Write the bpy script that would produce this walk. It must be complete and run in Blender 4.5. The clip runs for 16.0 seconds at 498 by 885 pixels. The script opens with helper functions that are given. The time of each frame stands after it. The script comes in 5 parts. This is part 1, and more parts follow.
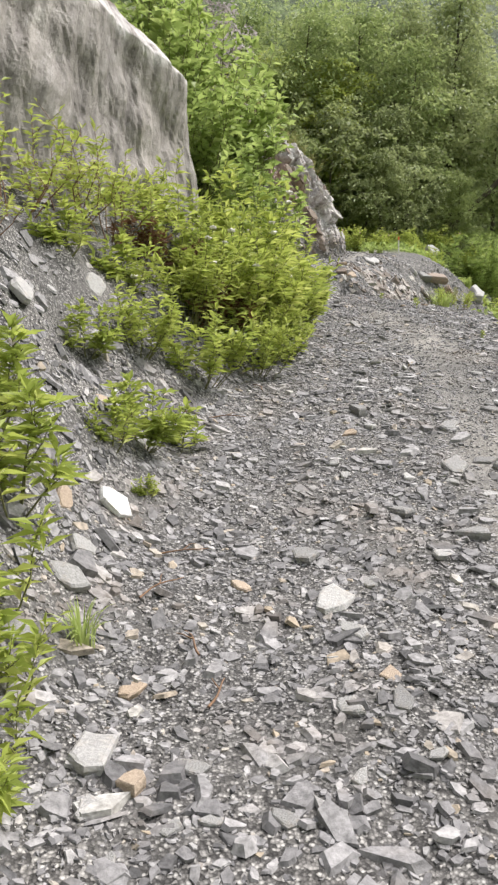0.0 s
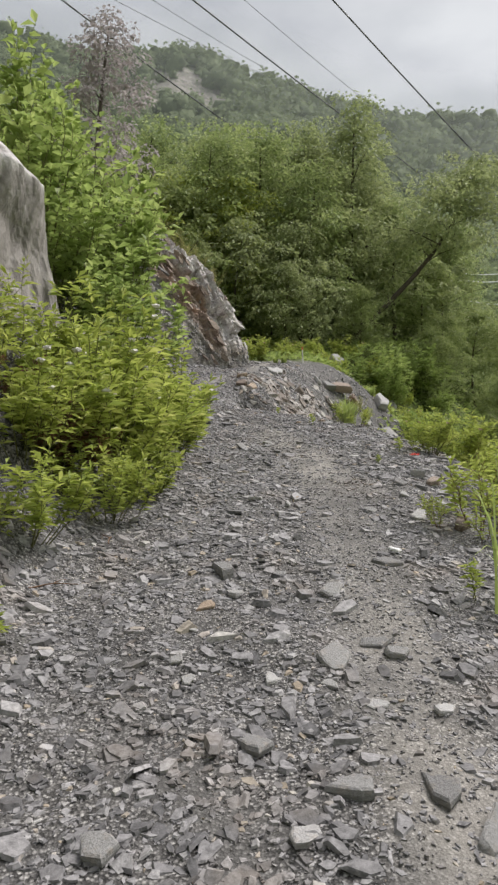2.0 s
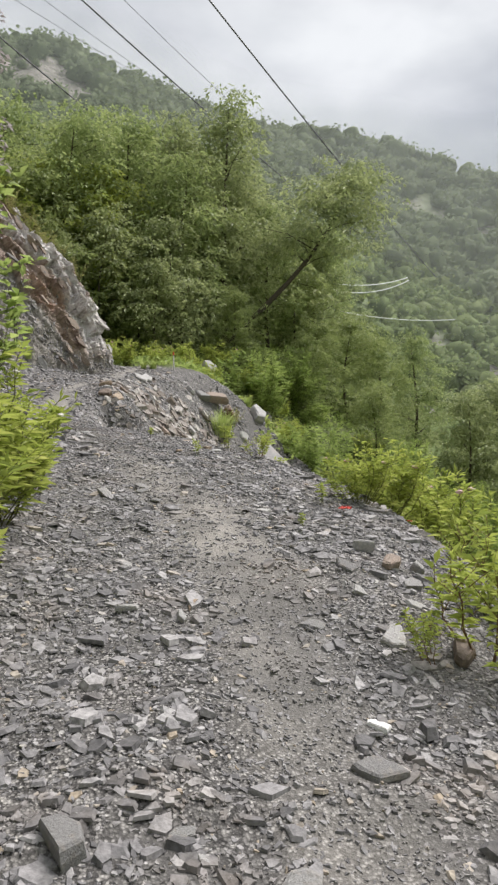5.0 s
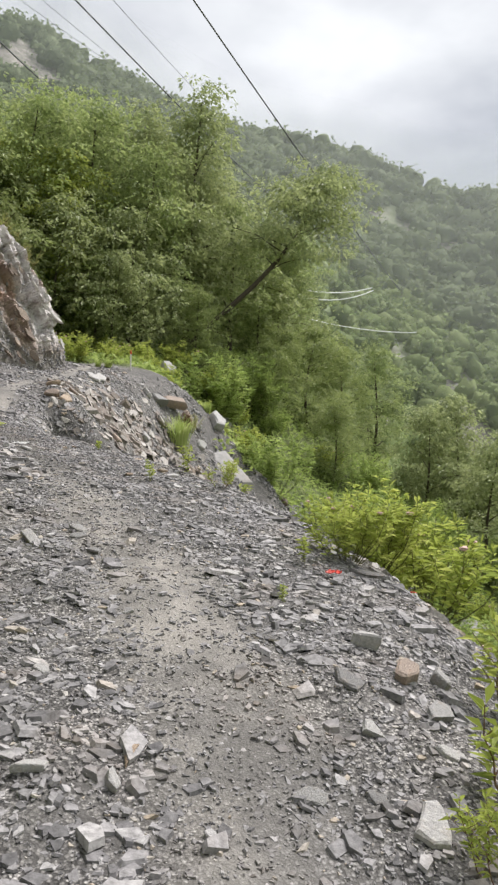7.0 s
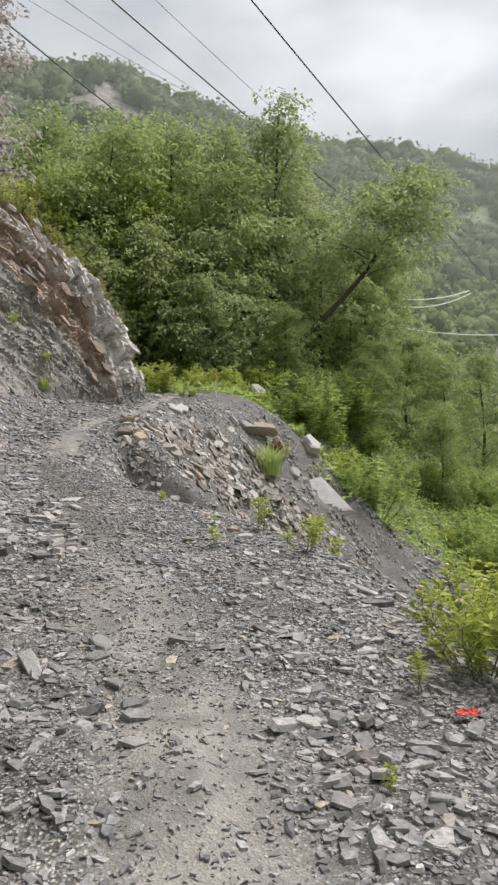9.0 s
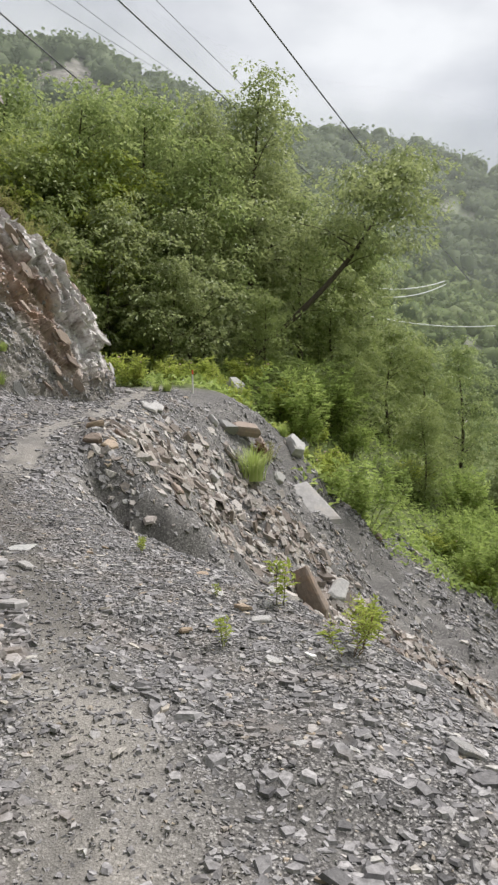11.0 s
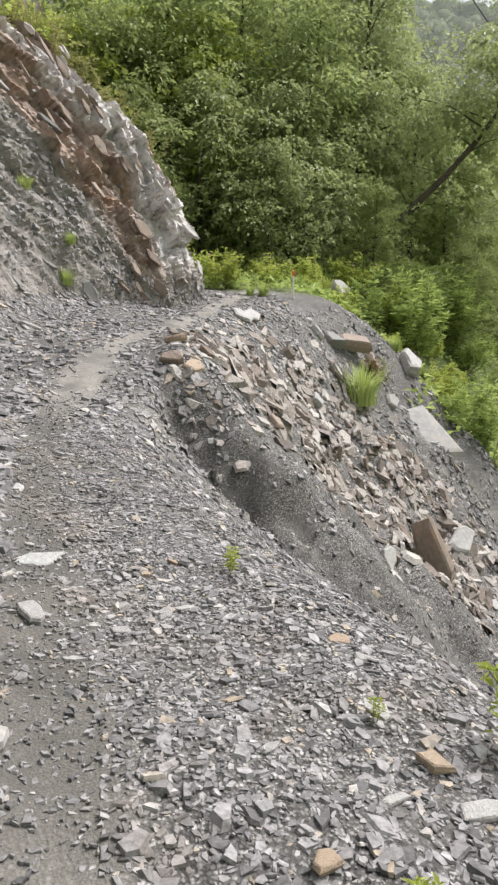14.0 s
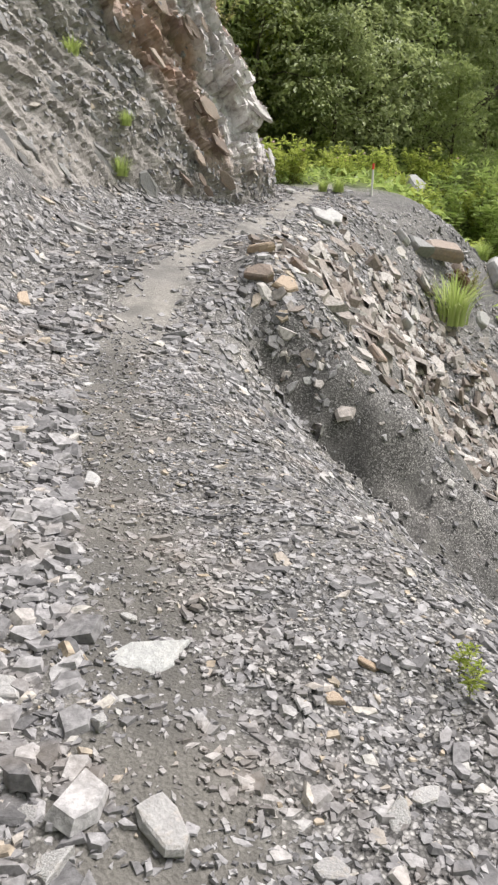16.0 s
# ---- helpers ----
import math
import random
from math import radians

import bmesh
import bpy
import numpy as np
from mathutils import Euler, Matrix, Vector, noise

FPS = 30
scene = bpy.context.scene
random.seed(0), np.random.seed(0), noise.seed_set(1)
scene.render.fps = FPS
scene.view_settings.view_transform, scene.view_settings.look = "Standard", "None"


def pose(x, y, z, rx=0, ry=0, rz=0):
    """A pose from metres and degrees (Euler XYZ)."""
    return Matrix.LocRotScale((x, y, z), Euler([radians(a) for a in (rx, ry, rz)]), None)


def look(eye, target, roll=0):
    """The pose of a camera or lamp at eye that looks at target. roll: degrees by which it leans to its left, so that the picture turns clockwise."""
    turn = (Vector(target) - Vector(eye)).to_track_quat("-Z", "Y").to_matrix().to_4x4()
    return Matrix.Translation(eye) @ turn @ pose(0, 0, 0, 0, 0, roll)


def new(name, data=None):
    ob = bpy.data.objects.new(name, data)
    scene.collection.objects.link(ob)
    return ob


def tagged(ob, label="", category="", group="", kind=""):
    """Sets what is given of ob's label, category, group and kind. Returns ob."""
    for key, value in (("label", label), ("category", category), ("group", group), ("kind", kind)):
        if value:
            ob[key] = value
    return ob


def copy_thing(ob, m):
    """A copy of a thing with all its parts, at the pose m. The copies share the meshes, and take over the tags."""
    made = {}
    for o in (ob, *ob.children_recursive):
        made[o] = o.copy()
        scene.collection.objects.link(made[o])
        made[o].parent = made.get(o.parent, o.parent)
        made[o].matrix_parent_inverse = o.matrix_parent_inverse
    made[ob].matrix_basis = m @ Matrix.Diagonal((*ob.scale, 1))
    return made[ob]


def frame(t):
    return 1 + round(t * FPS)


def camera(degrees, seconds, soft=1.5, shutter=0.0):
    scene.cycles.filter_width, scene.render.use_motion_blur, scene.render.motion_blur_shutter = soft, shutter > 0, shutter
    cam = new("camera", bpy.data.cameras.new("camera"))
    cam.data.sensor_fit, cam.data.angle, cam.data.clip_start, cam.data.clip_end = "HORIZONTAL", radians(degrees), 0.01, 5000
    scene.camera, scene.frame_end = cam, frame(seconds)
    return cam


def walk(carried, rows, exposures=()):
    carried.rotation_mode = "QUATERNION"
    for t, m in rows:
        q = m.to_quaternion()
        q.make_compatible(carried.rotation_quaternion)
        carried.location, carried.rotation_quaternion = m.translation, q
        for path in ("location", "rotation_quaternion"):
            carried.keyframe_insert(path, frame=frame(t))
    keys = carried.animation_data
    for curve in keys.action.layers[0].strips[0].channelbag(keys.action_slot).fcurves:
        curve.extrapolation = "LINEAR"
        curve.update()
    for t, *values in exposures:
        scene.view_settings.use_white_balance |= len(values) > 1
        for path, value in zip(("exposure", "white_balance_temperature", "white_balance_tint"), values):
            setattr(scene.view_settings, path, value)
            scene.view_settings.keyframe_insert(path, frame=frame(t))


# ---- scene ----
cam = camera(36.4, 16.0, soft=2.5)
METRES, EYE, TILT, LEAN, TURN = 12.0, 1.5, -9.0, 0.0, 0.0
ROWS = [
    (0.0, 0.0, 0.0, 0.0, -0.0, 0.0, -0.0),
    (0.5, 0.0059, 0.021, 0.0067, -1.91, 2.7, 0.75),
    (1.0, 0.0128, 0.041, 0.017, -4.64, 5.2, 1.09),
    (1.5, 0.0248, 0.0643, 0.0198, -5.15, 7.14, 1.66),
    (2.0, 0.0393, 0.0831, 0.0306, -5.98, 7.68, 1.63),
    (2.5, 0.0417, 0.0996, 0.029, -9.25, 7.03, 0.73),
    (3.0, 0.0411, 0.1341, 0.0419, -13.03, 6.79, 0.34),
    (3.5, 0.0418, 0.1596, 0.0476, -14.86, 7.07, 0.61),
    (4.0, 0.0459, 0.1909, 0.0607, -15.09, 7.61, 2.01),
    (6.5, 0.0711, 0.3457, 0.1046, -19.17, 7.59, 0.55),
    (7.0, 0.078, 0.3581, 0.1153, -20.05, 7.62, -0.11),
    (7.5, 0.097, 0.3859, 0.128, -18.77, 7.94, 0.23),
    (8.0, 0.1001, 0.4069, 0.1373, -17.17, 8.6, 0.82),
    (8.5, 0.1083, 0.4337, 0.1509, -15.43, 8.64, 1.57),
    (9.0, 0.1262, 0.4639, 0.1514, -12.06, 9.06, 2.09),
    (11.5, 0.1321, 0.6216, 0.2149, -17.04, 7.46, 1.42),
    (12.0, 0.1323, 0.6445, 0.2268, -20.66, 7.3, 1.29),
    (12.5, 0.1318, 0.687, 0.2391, -17.88, 7.19, 0.75),
    (13.0, 0.1247, 0.7266, 0.2391, -14.29, 5.99, 0.36),
    (13.5, 0.1356, 0.7548, 0.2407, -11.6, 3.62, -0.1),
    (14.0, 0.1525, 0.785, 0.2456, -8.07, 0.77, -0.6),
    (14.5, 0.151, 0.8075, 0.2467, -6.39, -2.55, -1.17),
    (15.0, 0.1367, 0.8411, 0.2568, -5.9, -4.98, -1.57),
    (15.5, 0.1274, 0.8742, 0.2622, -4.71, -6.07, -1.94),
    (16.0, 0.1192, 0.9093, 0.2739, -5.61, -6.91, -2.23),
]
walk(cam, [(t, pose(0, 0, EYE, TILT, LEAN, TURN) @ pose(METRES * x, METRES * y, METRES * z, 90 + pitch, roll, yaw)) for t, x, y, z, yaw, pitch, roll in ROWS],
     exposures=((0.0, 1.98), (0.5, 2.0), (1.0, 1.66), (1.5, 1.4), (2.5, 1.4), (3.5, 1.61), (4.0, 1.6), (6.5, 1.68), (7.3, 1.8), (9.0, 1.65), (11.5, 1.66), (12.5, 1.83), (14.0, 1.93), (16.0, 2.02)))

# ---------------- world, sun ----------------
world = bpy.data.worlds.new("overcast_sky")
scene.world = world
world.use_nodes = True
wn, wl = world.node_tree.nodes, world.node_tree.links
sky = wn.new("ShaderNodeTexSky")
sky.sky_type, sky.sun_disc = "NISHITA", False
sky.sun_elevation, sky.sun_rotation = radians(55), radians(66)
wco = wn.new("ShaderNodeTexCoord")
wmap = wn.new("ShaderNodeMapping")
wmap.inputs["Scale"].default_value = (1.0, 1.0, 2.2)
cloud = wn.new("ShaderNodeTexNoise")
cloud.inputs["Scale"].default_value, cloud.inputs["Detail"].default_value = 2.6, 5.0
cloud.inputs["Roughness"].default_value = 0.48
cramp = wn.new("ShaderNodeValToRGB")
cramp.color_ramp.elements[0].position, cramp.color_ramp.elements[0].color = 0.38, (1.55, 1.6, 1.7, 1)
cramp.color_ramp.elements[1].position, cramp.color_ramp.elements[1].color = 0.64, (2.95, 2.97, 3.0, 1)
wmix = wn.new("ShaderNodeMixRGB")
wmix.inputs[0].default_value = 0.95
wl.new(wco.outputs["Generated"], wmap.inputs["Vector"])
wl.new(wmap.outputs["Vector"], cloud.inputs["Vector"])
wl.new(cloud.outputs["Fac"], cramp.inputs[0])
wl.new(sky.outputs[0], wmix.inputs[1])
wl.new(cramp.outputs[0], wmix.inputs[2])
wl.new(wmix.outputs[0], wn["Background"].inputs[0])
wn["Background"].inputs[1].default_value = 0.1

sun = new("sun", bpy.data.lights.new("sun", "SUN"))
sun.data.energy, sun.data.angle, sun.data.color = 1.75, radians(32), (1.0, 0.955, 0.925)
sun.matrix_world = look((32, 14, 50), (0, 0, 0))


# ---------------- materials ----------------
def nodes_of(name):
    m = bpy.data.materials.new(name)
    m.use_nodes = True
    return m, m.node_tree.nodes, m.node_tree.links, m.node_tree.nodes["Principled BSDF"]


def ramp(nn, stops):
    r = nn.new("ShaderNodeValToRGB")
    while len(r.color_ramp.elements) < len(stops):
        r.color_ramp.elements.new(0.5)
    for e, (p, c) in zip(r.color_ramp.elements, stops):
        e.position, e.color = p, (*c, 1)
    return r


def mixer(nn, ll, fac, a, b, mode="MIX"):
    m = nn.new("ShaderNodeMixRGB")
    m.blend_type = mode
    for sock, v in zip(m.inputs, (fac, a, b)):
        if isinstance(v, (int, float)):
            sock.default_value = v
        elif isinstance(v, tuple):
            sock.default_value = (*v, 1)
        else:
            ll.new(v, sock)
    return m.outputs[0]


def noise_tex(nn, ll, scale, detail=4.0, rough=0.55, vec=None):
    n = nn.new("ShaderNodeTexNoise")
    n.inputs["Scale"].default_value, n.inputs["Detail"].default_value, n.inputs["Roughness"].default_value = scale, detail, rough
    if vec is not None:
        ll.new(vec, n.inputs["Vector"])
    return n.outputs["Fac"]


def bump(nn, ll, bsdf, height, strength, dist):
    b = nn.new("ShaderNodeBump")
    b.inputs["Strength"].default_value, b.inputs["Distance"].default_value = strength, dist
    ll.new(height, b.inputs["Height"])
    ll.new(b.outputs[0], bsdf.inputs["Normal"])


def stone_material(name, stops, island=True, grain=38.0, rough=0.75, stain=(0.30, 0.22, 0.14), stain_amount=0.25):
    m, nn, ll, bs = nodes_of(name)
    co = nn.new("ShaderNodeTexCoord").outputs["Object"]
    if island:
        rnd = nn.new("ShaderNodeNewGeometry").outputs["Random Per Island"]
    else:
        rnd = nn.new("ShaderNodeObjectInfo").outputs["Random"]
    r = ramp(nn, stops)
    ll.new(rnd, r.inputs[0])
    g = noise_tex(nn, ll, grain, 5, 0.65, co)
    gr = ramp(nn, [(0.32, (0.46,) * 3 if island else (0.72,) * 3), (0.68, (1.12,) * 3)])
    ll.new(g, gr.inputs[0])
    c = mixer(nn, ll, 1.0, r.outputs[0], gr.outputs[0], "MULTIPLY")
    s = noise_tex(nn, ll, 2.3, 4, 0.6, co)
    sr = ramp(nn, [(0.52, (0, 0, 0)), (0.72, (stain_amount,) * 3)])
    ll.new(s, sr.inputs[0])
    c = mixer(nn, ll, sr.outputs[0], c, stain)
    ll.new(c, bs.inputs["Base Color"])
    bs.inputs["Roughness"].default_value = rough
    bs.inputs["Specular IOR Level"].default_value = 0.35
    bump(nn, ll, bs, g, 0.6, 0.008 if island else 0.012)
    return m


GREY = [(0.0, (0.12, 0.116, 0.119)), (0.35, (0.222, 0.214, 0.218)), (0.75, (0.325, 0.313, 0.317)), (0.94, (0.42, 0.405, 0.405)), (0.97, (0.38, 0.31, 0.23)), (1.0, (0.50, 0.49, 0.475))]
m_gravel = stone_material("slate_gravel", GREY)
m_stone = stone_material("slate_stone", [(0.0, (0.24, 0.235, 0.23)), (1.0, (0.42, 0.41, 0.4))], island=False, grain=7)
m_pale = stone_material("pale_slate", [(0.0, (0.31, 0.3, 0.295)), (1.0, (0.42, 0.41, 0.405))], island=False, grain=5)
m_plate = stone_material("pale_plate", [(0.0, (0.38, 0.38, 0.375)), (1.0, (0.42, 0.42, 0.41))], island=False, grain=5, stain_amount=0.1)
m_tan = stone_material("tan_stone", [(0.0, (0.33, 0.25, 0.18)), (1.0, (0.43, 0.345, 0.27))], island=False, grain=7)
m_white = stone_material("quartz_stone", [(0.0, (0.8, 0.79, 0.78)), (1.0, (0.88, 0.87, 0.86))], island=False, grain=8, stain_amount=0.06)
m_flake = stone_material("rusty_flakes", [(0.0, (0.13, 0.105, 0.09)), (0.35, (0.24, 0.20, 0.175)), (0.65, (0.37, 0.335, 0.31)), (1.0, (0.52, 0.49, 0.46))])
m_brownrock = stone_material("brown_rock", [(0.0, (0.15, 0.115, 0.095)), (1.0, (0.30, 0.24, 0.20))], island=False, grain=9, stain=(0.34, 0.2, 0.12), stain_amount=0.4)
m_greyrock = stone_material("grey_shale", [(0.0, (0.13, 0.125, 0.125)), (1.0, (0.27, 0.265, 0.26))], island=False, grain=9)
m_paleband = stone_material("pale_rock", [(0.0, (0.33, 0.30, 0.29)), (1.0, (0.58, 0.55, 0.54))], island=False, grain=6, stain_amount=0.35)


def attr(nn, name):
    a = nn.new("ShaderNodeAttribute")
    a.attribute_name = name
    return a.outputs["Fac"]


def ground_material():
    m, nn, ll, bs = nodes_of("shale_ground")
    co = nn.new("ShaderNodeTexCoord").outputs["Object"]
    v = nn.new("ShaderNodeTexVoronoi")
    v.inputs["Scale"].default_value = 95.0
    v.inputs["Randomness"].default_value = 1.0
    ll.new(co, v.inputs["Vector"])
    sep = nn.new("ShaderNodeSeparateColor")
    ll.new(v.outputs["Color"], sep.inputs[0])
    chips = ramp(nn, [(0.1, (0.065, 0.062, 0.061)), (0.45, (0.15, 0.144, 0.141)), (0.75, (0.28, 0.27, 0.262)), (0.95, (0.5, 0.485, 0.47))])
    ll.new(sep.outputs[0], chips.inputs[0])
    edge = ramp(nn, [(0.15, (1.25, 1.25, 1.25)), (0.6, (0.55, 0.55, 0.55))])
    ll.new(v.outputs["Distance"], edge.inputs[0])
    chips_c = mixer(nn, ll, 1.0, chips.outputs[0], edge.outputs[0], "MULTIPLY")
    fine = noise_tex(nn, ll, 160.0, 4, 0.7, co)
    fr = ramp(nn, [(0.3, (0.22, 0.208, 0.19)), (0.7, (0.42, 0.40, 0.37))])
    ll.new(fine, fr.inputs[0])
    worn = mixer(nn, ll, attr(nn, "worn"), chips_c, mixer(nn, ll, 0.78, chips_c, fr.outputs[0]))
    big = noise_tex(nn, ll, 0.9, 5, 0.6, co)
    br = ramp(nn, [(0.3, (0.62, 0.62, 0.63)), (0.7, (1.02, 1.0, 0.97))])
    ll.new(big, br.inputs[0])
    worn = mixer(nn, ll, 1.0, worn, br.outputs[0], "MULTIPLY")
    damp_dark = noise_tex(nn, ll, 2.4, 4, 0.6, co)
    dr = ramp(nn, [(0.5, (0, 0, 0)), (0.64, (0.65, 0.65, 0.65))])
    ll.new(damp_dark, dr.inputs[0])
    worn = mixer(nn, ll, dr.outputs[0], worn, (0.11, 0.105, 0.1))
    # damp soil of the track; the gully's shade is coloured in here too
    worn = mixer(nn, ll, attr(nn, "damp_dark"), worn, mixer(nn, ll, 0.4, (0.06, 0.056, 0.05), worn))
    soil_n = noise_tex(nn, ll, 3.0, 6, 0.65, co)
    sr = ramp(nn, [(0.3, (0.06, 0.075, 0.025)), (0.55, (0.10, 0.13, 0.035)), (0.75, (0.17, 0.16, 0.08))])
    ll.new(soil_n, sr.inputs[0])
    c = mixer(nn, ll, attr(nn, "green"), worn, sr.outputs[0])
    br2 = ramp(nn, [(0.3, (0.13, 0.17, 0.075)), (0.7, (0.2, 0.25, 0.12))])
    ll.new(noise_tex(nn, ll, 0.3, 6, 0.6, co), br2.inputs[0])
    c = mixer(nn, ll, attr(nn, "brush"), c, br2.outputs[0])
    bare = ramp(nn, [(0.38, (0.1, 0.095, 0.085)), (0.62, (0.3, 0.275, 0.25))])
    ll.new(noise_tex(nn, ll, 0.4, 8, 0.72, co), bare.inputs[0])
    c = mixer(nn, ll, attr(nn, "scar"), c, bare.outputs[0])
    ll.new(c, bs.inputs["Base Color"])
    bs.inputs["Roughness"].default_value = 0.85
    bs.inputs["Specular IOR Level"].default_value = 0.25
    h = mixer(nn, ll, 0.5, v.outputs["Distance"], fine)
    bump(nn, ll, bs, h, 0.7, 0.009)
    return m


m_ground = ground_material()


def leaf_material(name, dark, mid, light, trans=0.35, distant=False):
    m, nn, ll, bs = nodes_of(name)
    rnd = nn.new("ShaderNodeNewGeometry").outputs["Random Per Island"]
    co = nn.new("ShaderNodeTexCoord").outputs["Object"]
    r = ramp(nn, [(0.0, dark), (0.5, mid), (1.0, light)])
    mixed = nn.new("ShaderNodeMath")
    mixed.operation = "MULTIPLY_ADD"
    ll.new(rnd, mixed.inputs[0])
    mixed.inputs[1].default_value = 0.55
    big = nn.new("ShaderNodeMath")
    big.operation = "MULTIPLY_ADD"
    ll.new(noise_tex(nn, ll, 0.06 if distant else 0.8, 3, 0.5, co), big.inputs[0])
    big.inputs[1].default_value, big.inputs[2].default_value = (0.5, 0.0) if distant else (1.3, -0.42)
    ll.new(big.outputs[0], mixed.inputs[2])
    ll.new(mixed.outputs[0], r.inputs[0])
    ll.new(r.outputs[0], bs.inputs["Base Color"])
    bs.inputs["Roughness"].default_value = 0.5
    bs.inputs["Specular IOR Level"].default_value = 0.3
    out = nn["Material Output"]
    t = nn.new("ShaderNodeBsdfTranslucent")
    ll.new(r.outputs[0], t.inputs[0])
    mx = nn.new("ShaderNodeMixShader")
    mx.inputs[0].default_value = trans
    ll.new(bs.outputs[0], mx.inputs[1])
    ll.new(t.outputs[0], mx.inputs[2])
    last = mx.outputs[0]
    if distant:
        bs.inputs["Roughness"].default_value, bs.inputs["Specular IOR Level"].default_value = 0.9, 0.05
    ll.new(last, out.inputs[0])
    return m


m_leaf_fresh = leaf_material("fresh_leaves", (0.23, 0.30, 0.07), (0.42, 0.48, 0.11), (0.59, 0.60, 0.20), 0.5)
m_leaf_mid = leaf_material("shrub_leaves", (0.18, 0.25, 0.078), (0.34, 0.43, 0.128), (0.49, 0.56, 0.205), 0.5)
m_leaf_dark = leaf_material("tree_leaves", (0.155, 0.21, 0.085), (0.31, 0.375, 0.145), (0.49, 0.54, 0.235), 0.45)
m_leaf_olive = leaf_material("olive_leaves", (0.17, 0.21, 0.1), (0.32, 0.365, 0.165), (0.47, 0.51, 0.25), 0.45)
m_leaf_valley = leaf_material("valley_leaves", (0.15, 0.2, 0.075), (0.28, 0.335, 0.12), (0.41, 0.455, 0.19), 0.45)
m_grass = leaf_material("grass_blades", (0.230, 0.304, 0.086), (0.391, 0.473, 0.144), (0.575, 0.608, 0.316), 0.45)
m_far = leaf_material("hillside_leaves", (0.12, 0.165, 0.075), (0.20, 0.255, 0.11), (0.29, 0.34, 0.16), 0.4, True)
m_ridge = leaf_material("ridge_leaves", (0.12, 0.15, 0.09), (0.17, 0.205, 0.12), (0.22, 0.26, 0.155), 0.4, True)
m_blush = leaf_material("blush_leaves", (0.22, 0.19, 0.18), (0.38, 0.34, 0.34), (0.55, 0.50, 0.51), 0.45)
m_dead = leaf_material("dead_fronds", (0.09, 0.05, 0.03), (0.17, 0.09, 0.05), (0.27, 0.16, 0.09), 0.3)
m_dry = leaf_material("dry_yellow_leaves", (0.18, 0.19, 0.07), (0.31, 0.31, 0.12), (0.42, 0.40, 0.18), 0.45)


def plain(name, col, rough=0.6, var=0.35, scale=30.0, metal=0.0):
    m, nn, ll, bs = nodes_of(name)
    n = noise_tex(nn, ll, scale, 4, 0.6, nn.new("ShaderNodeTexCoord").outputs["Object"])
    r = ramp(nn, [(0.3, tuple(c * (1 - var) for c in col)), (0.7, tuple(min(1, c * (1 + var)) for c in col))])
    ll.new(n, r.inputs[0])
    ll.new(r.outputs[0], bs.inputs["Base Color"])
    bs.inputs["Roughness"].default_value, bs.inputs["Metallic"].default_value = rough, metal
    bump(nn, ll, bs, n, 0.4, 0.01)
    return m


m_bark = plain("bark", (0.07, 0.055, 0.042), 0.9, 0.5, 14)
m_stem = plain("green_stem", (0.13, 0.13, 0.045), 0.7)
m_drystem = plain("dry_stem", (0.16, 0.09, 0.05), 0.8)
m_wire = plain("cable", (0.06, 0.06, 0.065), 0.5, 0.1)
m_rope = plain("pale_rope", (0.6, 0.62, 0.6), 0.6, 0.1)
m_red = plain("red_plastic", (0.65, 0.06, 0.04), 0.45, 0.15)
m_stake = plain("white_stake", (0.62, 0.6, 0.58), 0.7, 0.1)
m_flower = plain("flower_heads", (0.72, 0.68, 0.66), 0.8, 0.1)
m_pink = plain("pink_flower_heads", (0.55, 0.38, 0.36), 0.8, 0.15)


# ---------------- helpers for meshes ----------------
def hash2(ix, iy, seed):
    h = np.sin(ix * 127.1 + iy * 311.7 + seed * 74.7) * 43758.5453
    return h - np.floor(h)


def vnoise(x, y, seed=0):
    ix, iy = np.floor(x), np.floor(y)
    fx, fy = x - ix, y - iy
    fx, fy = fx * fx * (3 - 2 * fx), fy * fy * (3 - 2 * fy)
    a, b = hash2(ix, iy, seed), hash2(ix + 1, iy, seed)
    c, d = hash2(ix, iy + 1, seed), hash2(ix + 1, iy + 1, seed)
    return (a + (b - a) * fx) * (1 - fy) + (c + (d - c) * fx) * fy - 0.5


def fbm(x, y, octaves=4, seed=0):
    total, amp = 0, 1.0
    for k in range(octaves):
        total = total + amp * vnoise(x * 2 ** k + 17.3 * k, y * 2 ** k - 9.1 * k, seed + k)
        amp *= 0.5
    return total


def mesh_from(name, verts, faces_n, loops, mat, smooth=False):
    """A mesh from arrays: vertices (n, 3), corners per face, and vertex indices of all corners."""
    me = bpy.data.meshes.new(name)
    verts, faces_n, loops = np.asarray(verts, float), np.asarray(faces_n, int), np.asarray(loops, int)
    me.vertices.add(len(verts))
    me.vertices.foreach_set("co", verts.ravel())
    me.loops.add(len(loops))
    me.loops.foreach_set("vertex_index", loops)
    me.polygons.add(len(faces_n))
    me.polygons.foreach_set("loop_start", np.concatenate(([0], np.cumsum(faces_n)[:-1])))
    me.polygons.foreach_set("loop_total", faces_n)
    me.polygons.foreach_set("use_smooth", np.full(len(faces_n), smooth))
    me.update(calc_edges=True)
    me.validate()
    me.materials.append(mat)
    return me


def part(name, data, parent, label=""):
    ob = new(name, data)
    ob.parent = parent
    return tagged(ob, label)


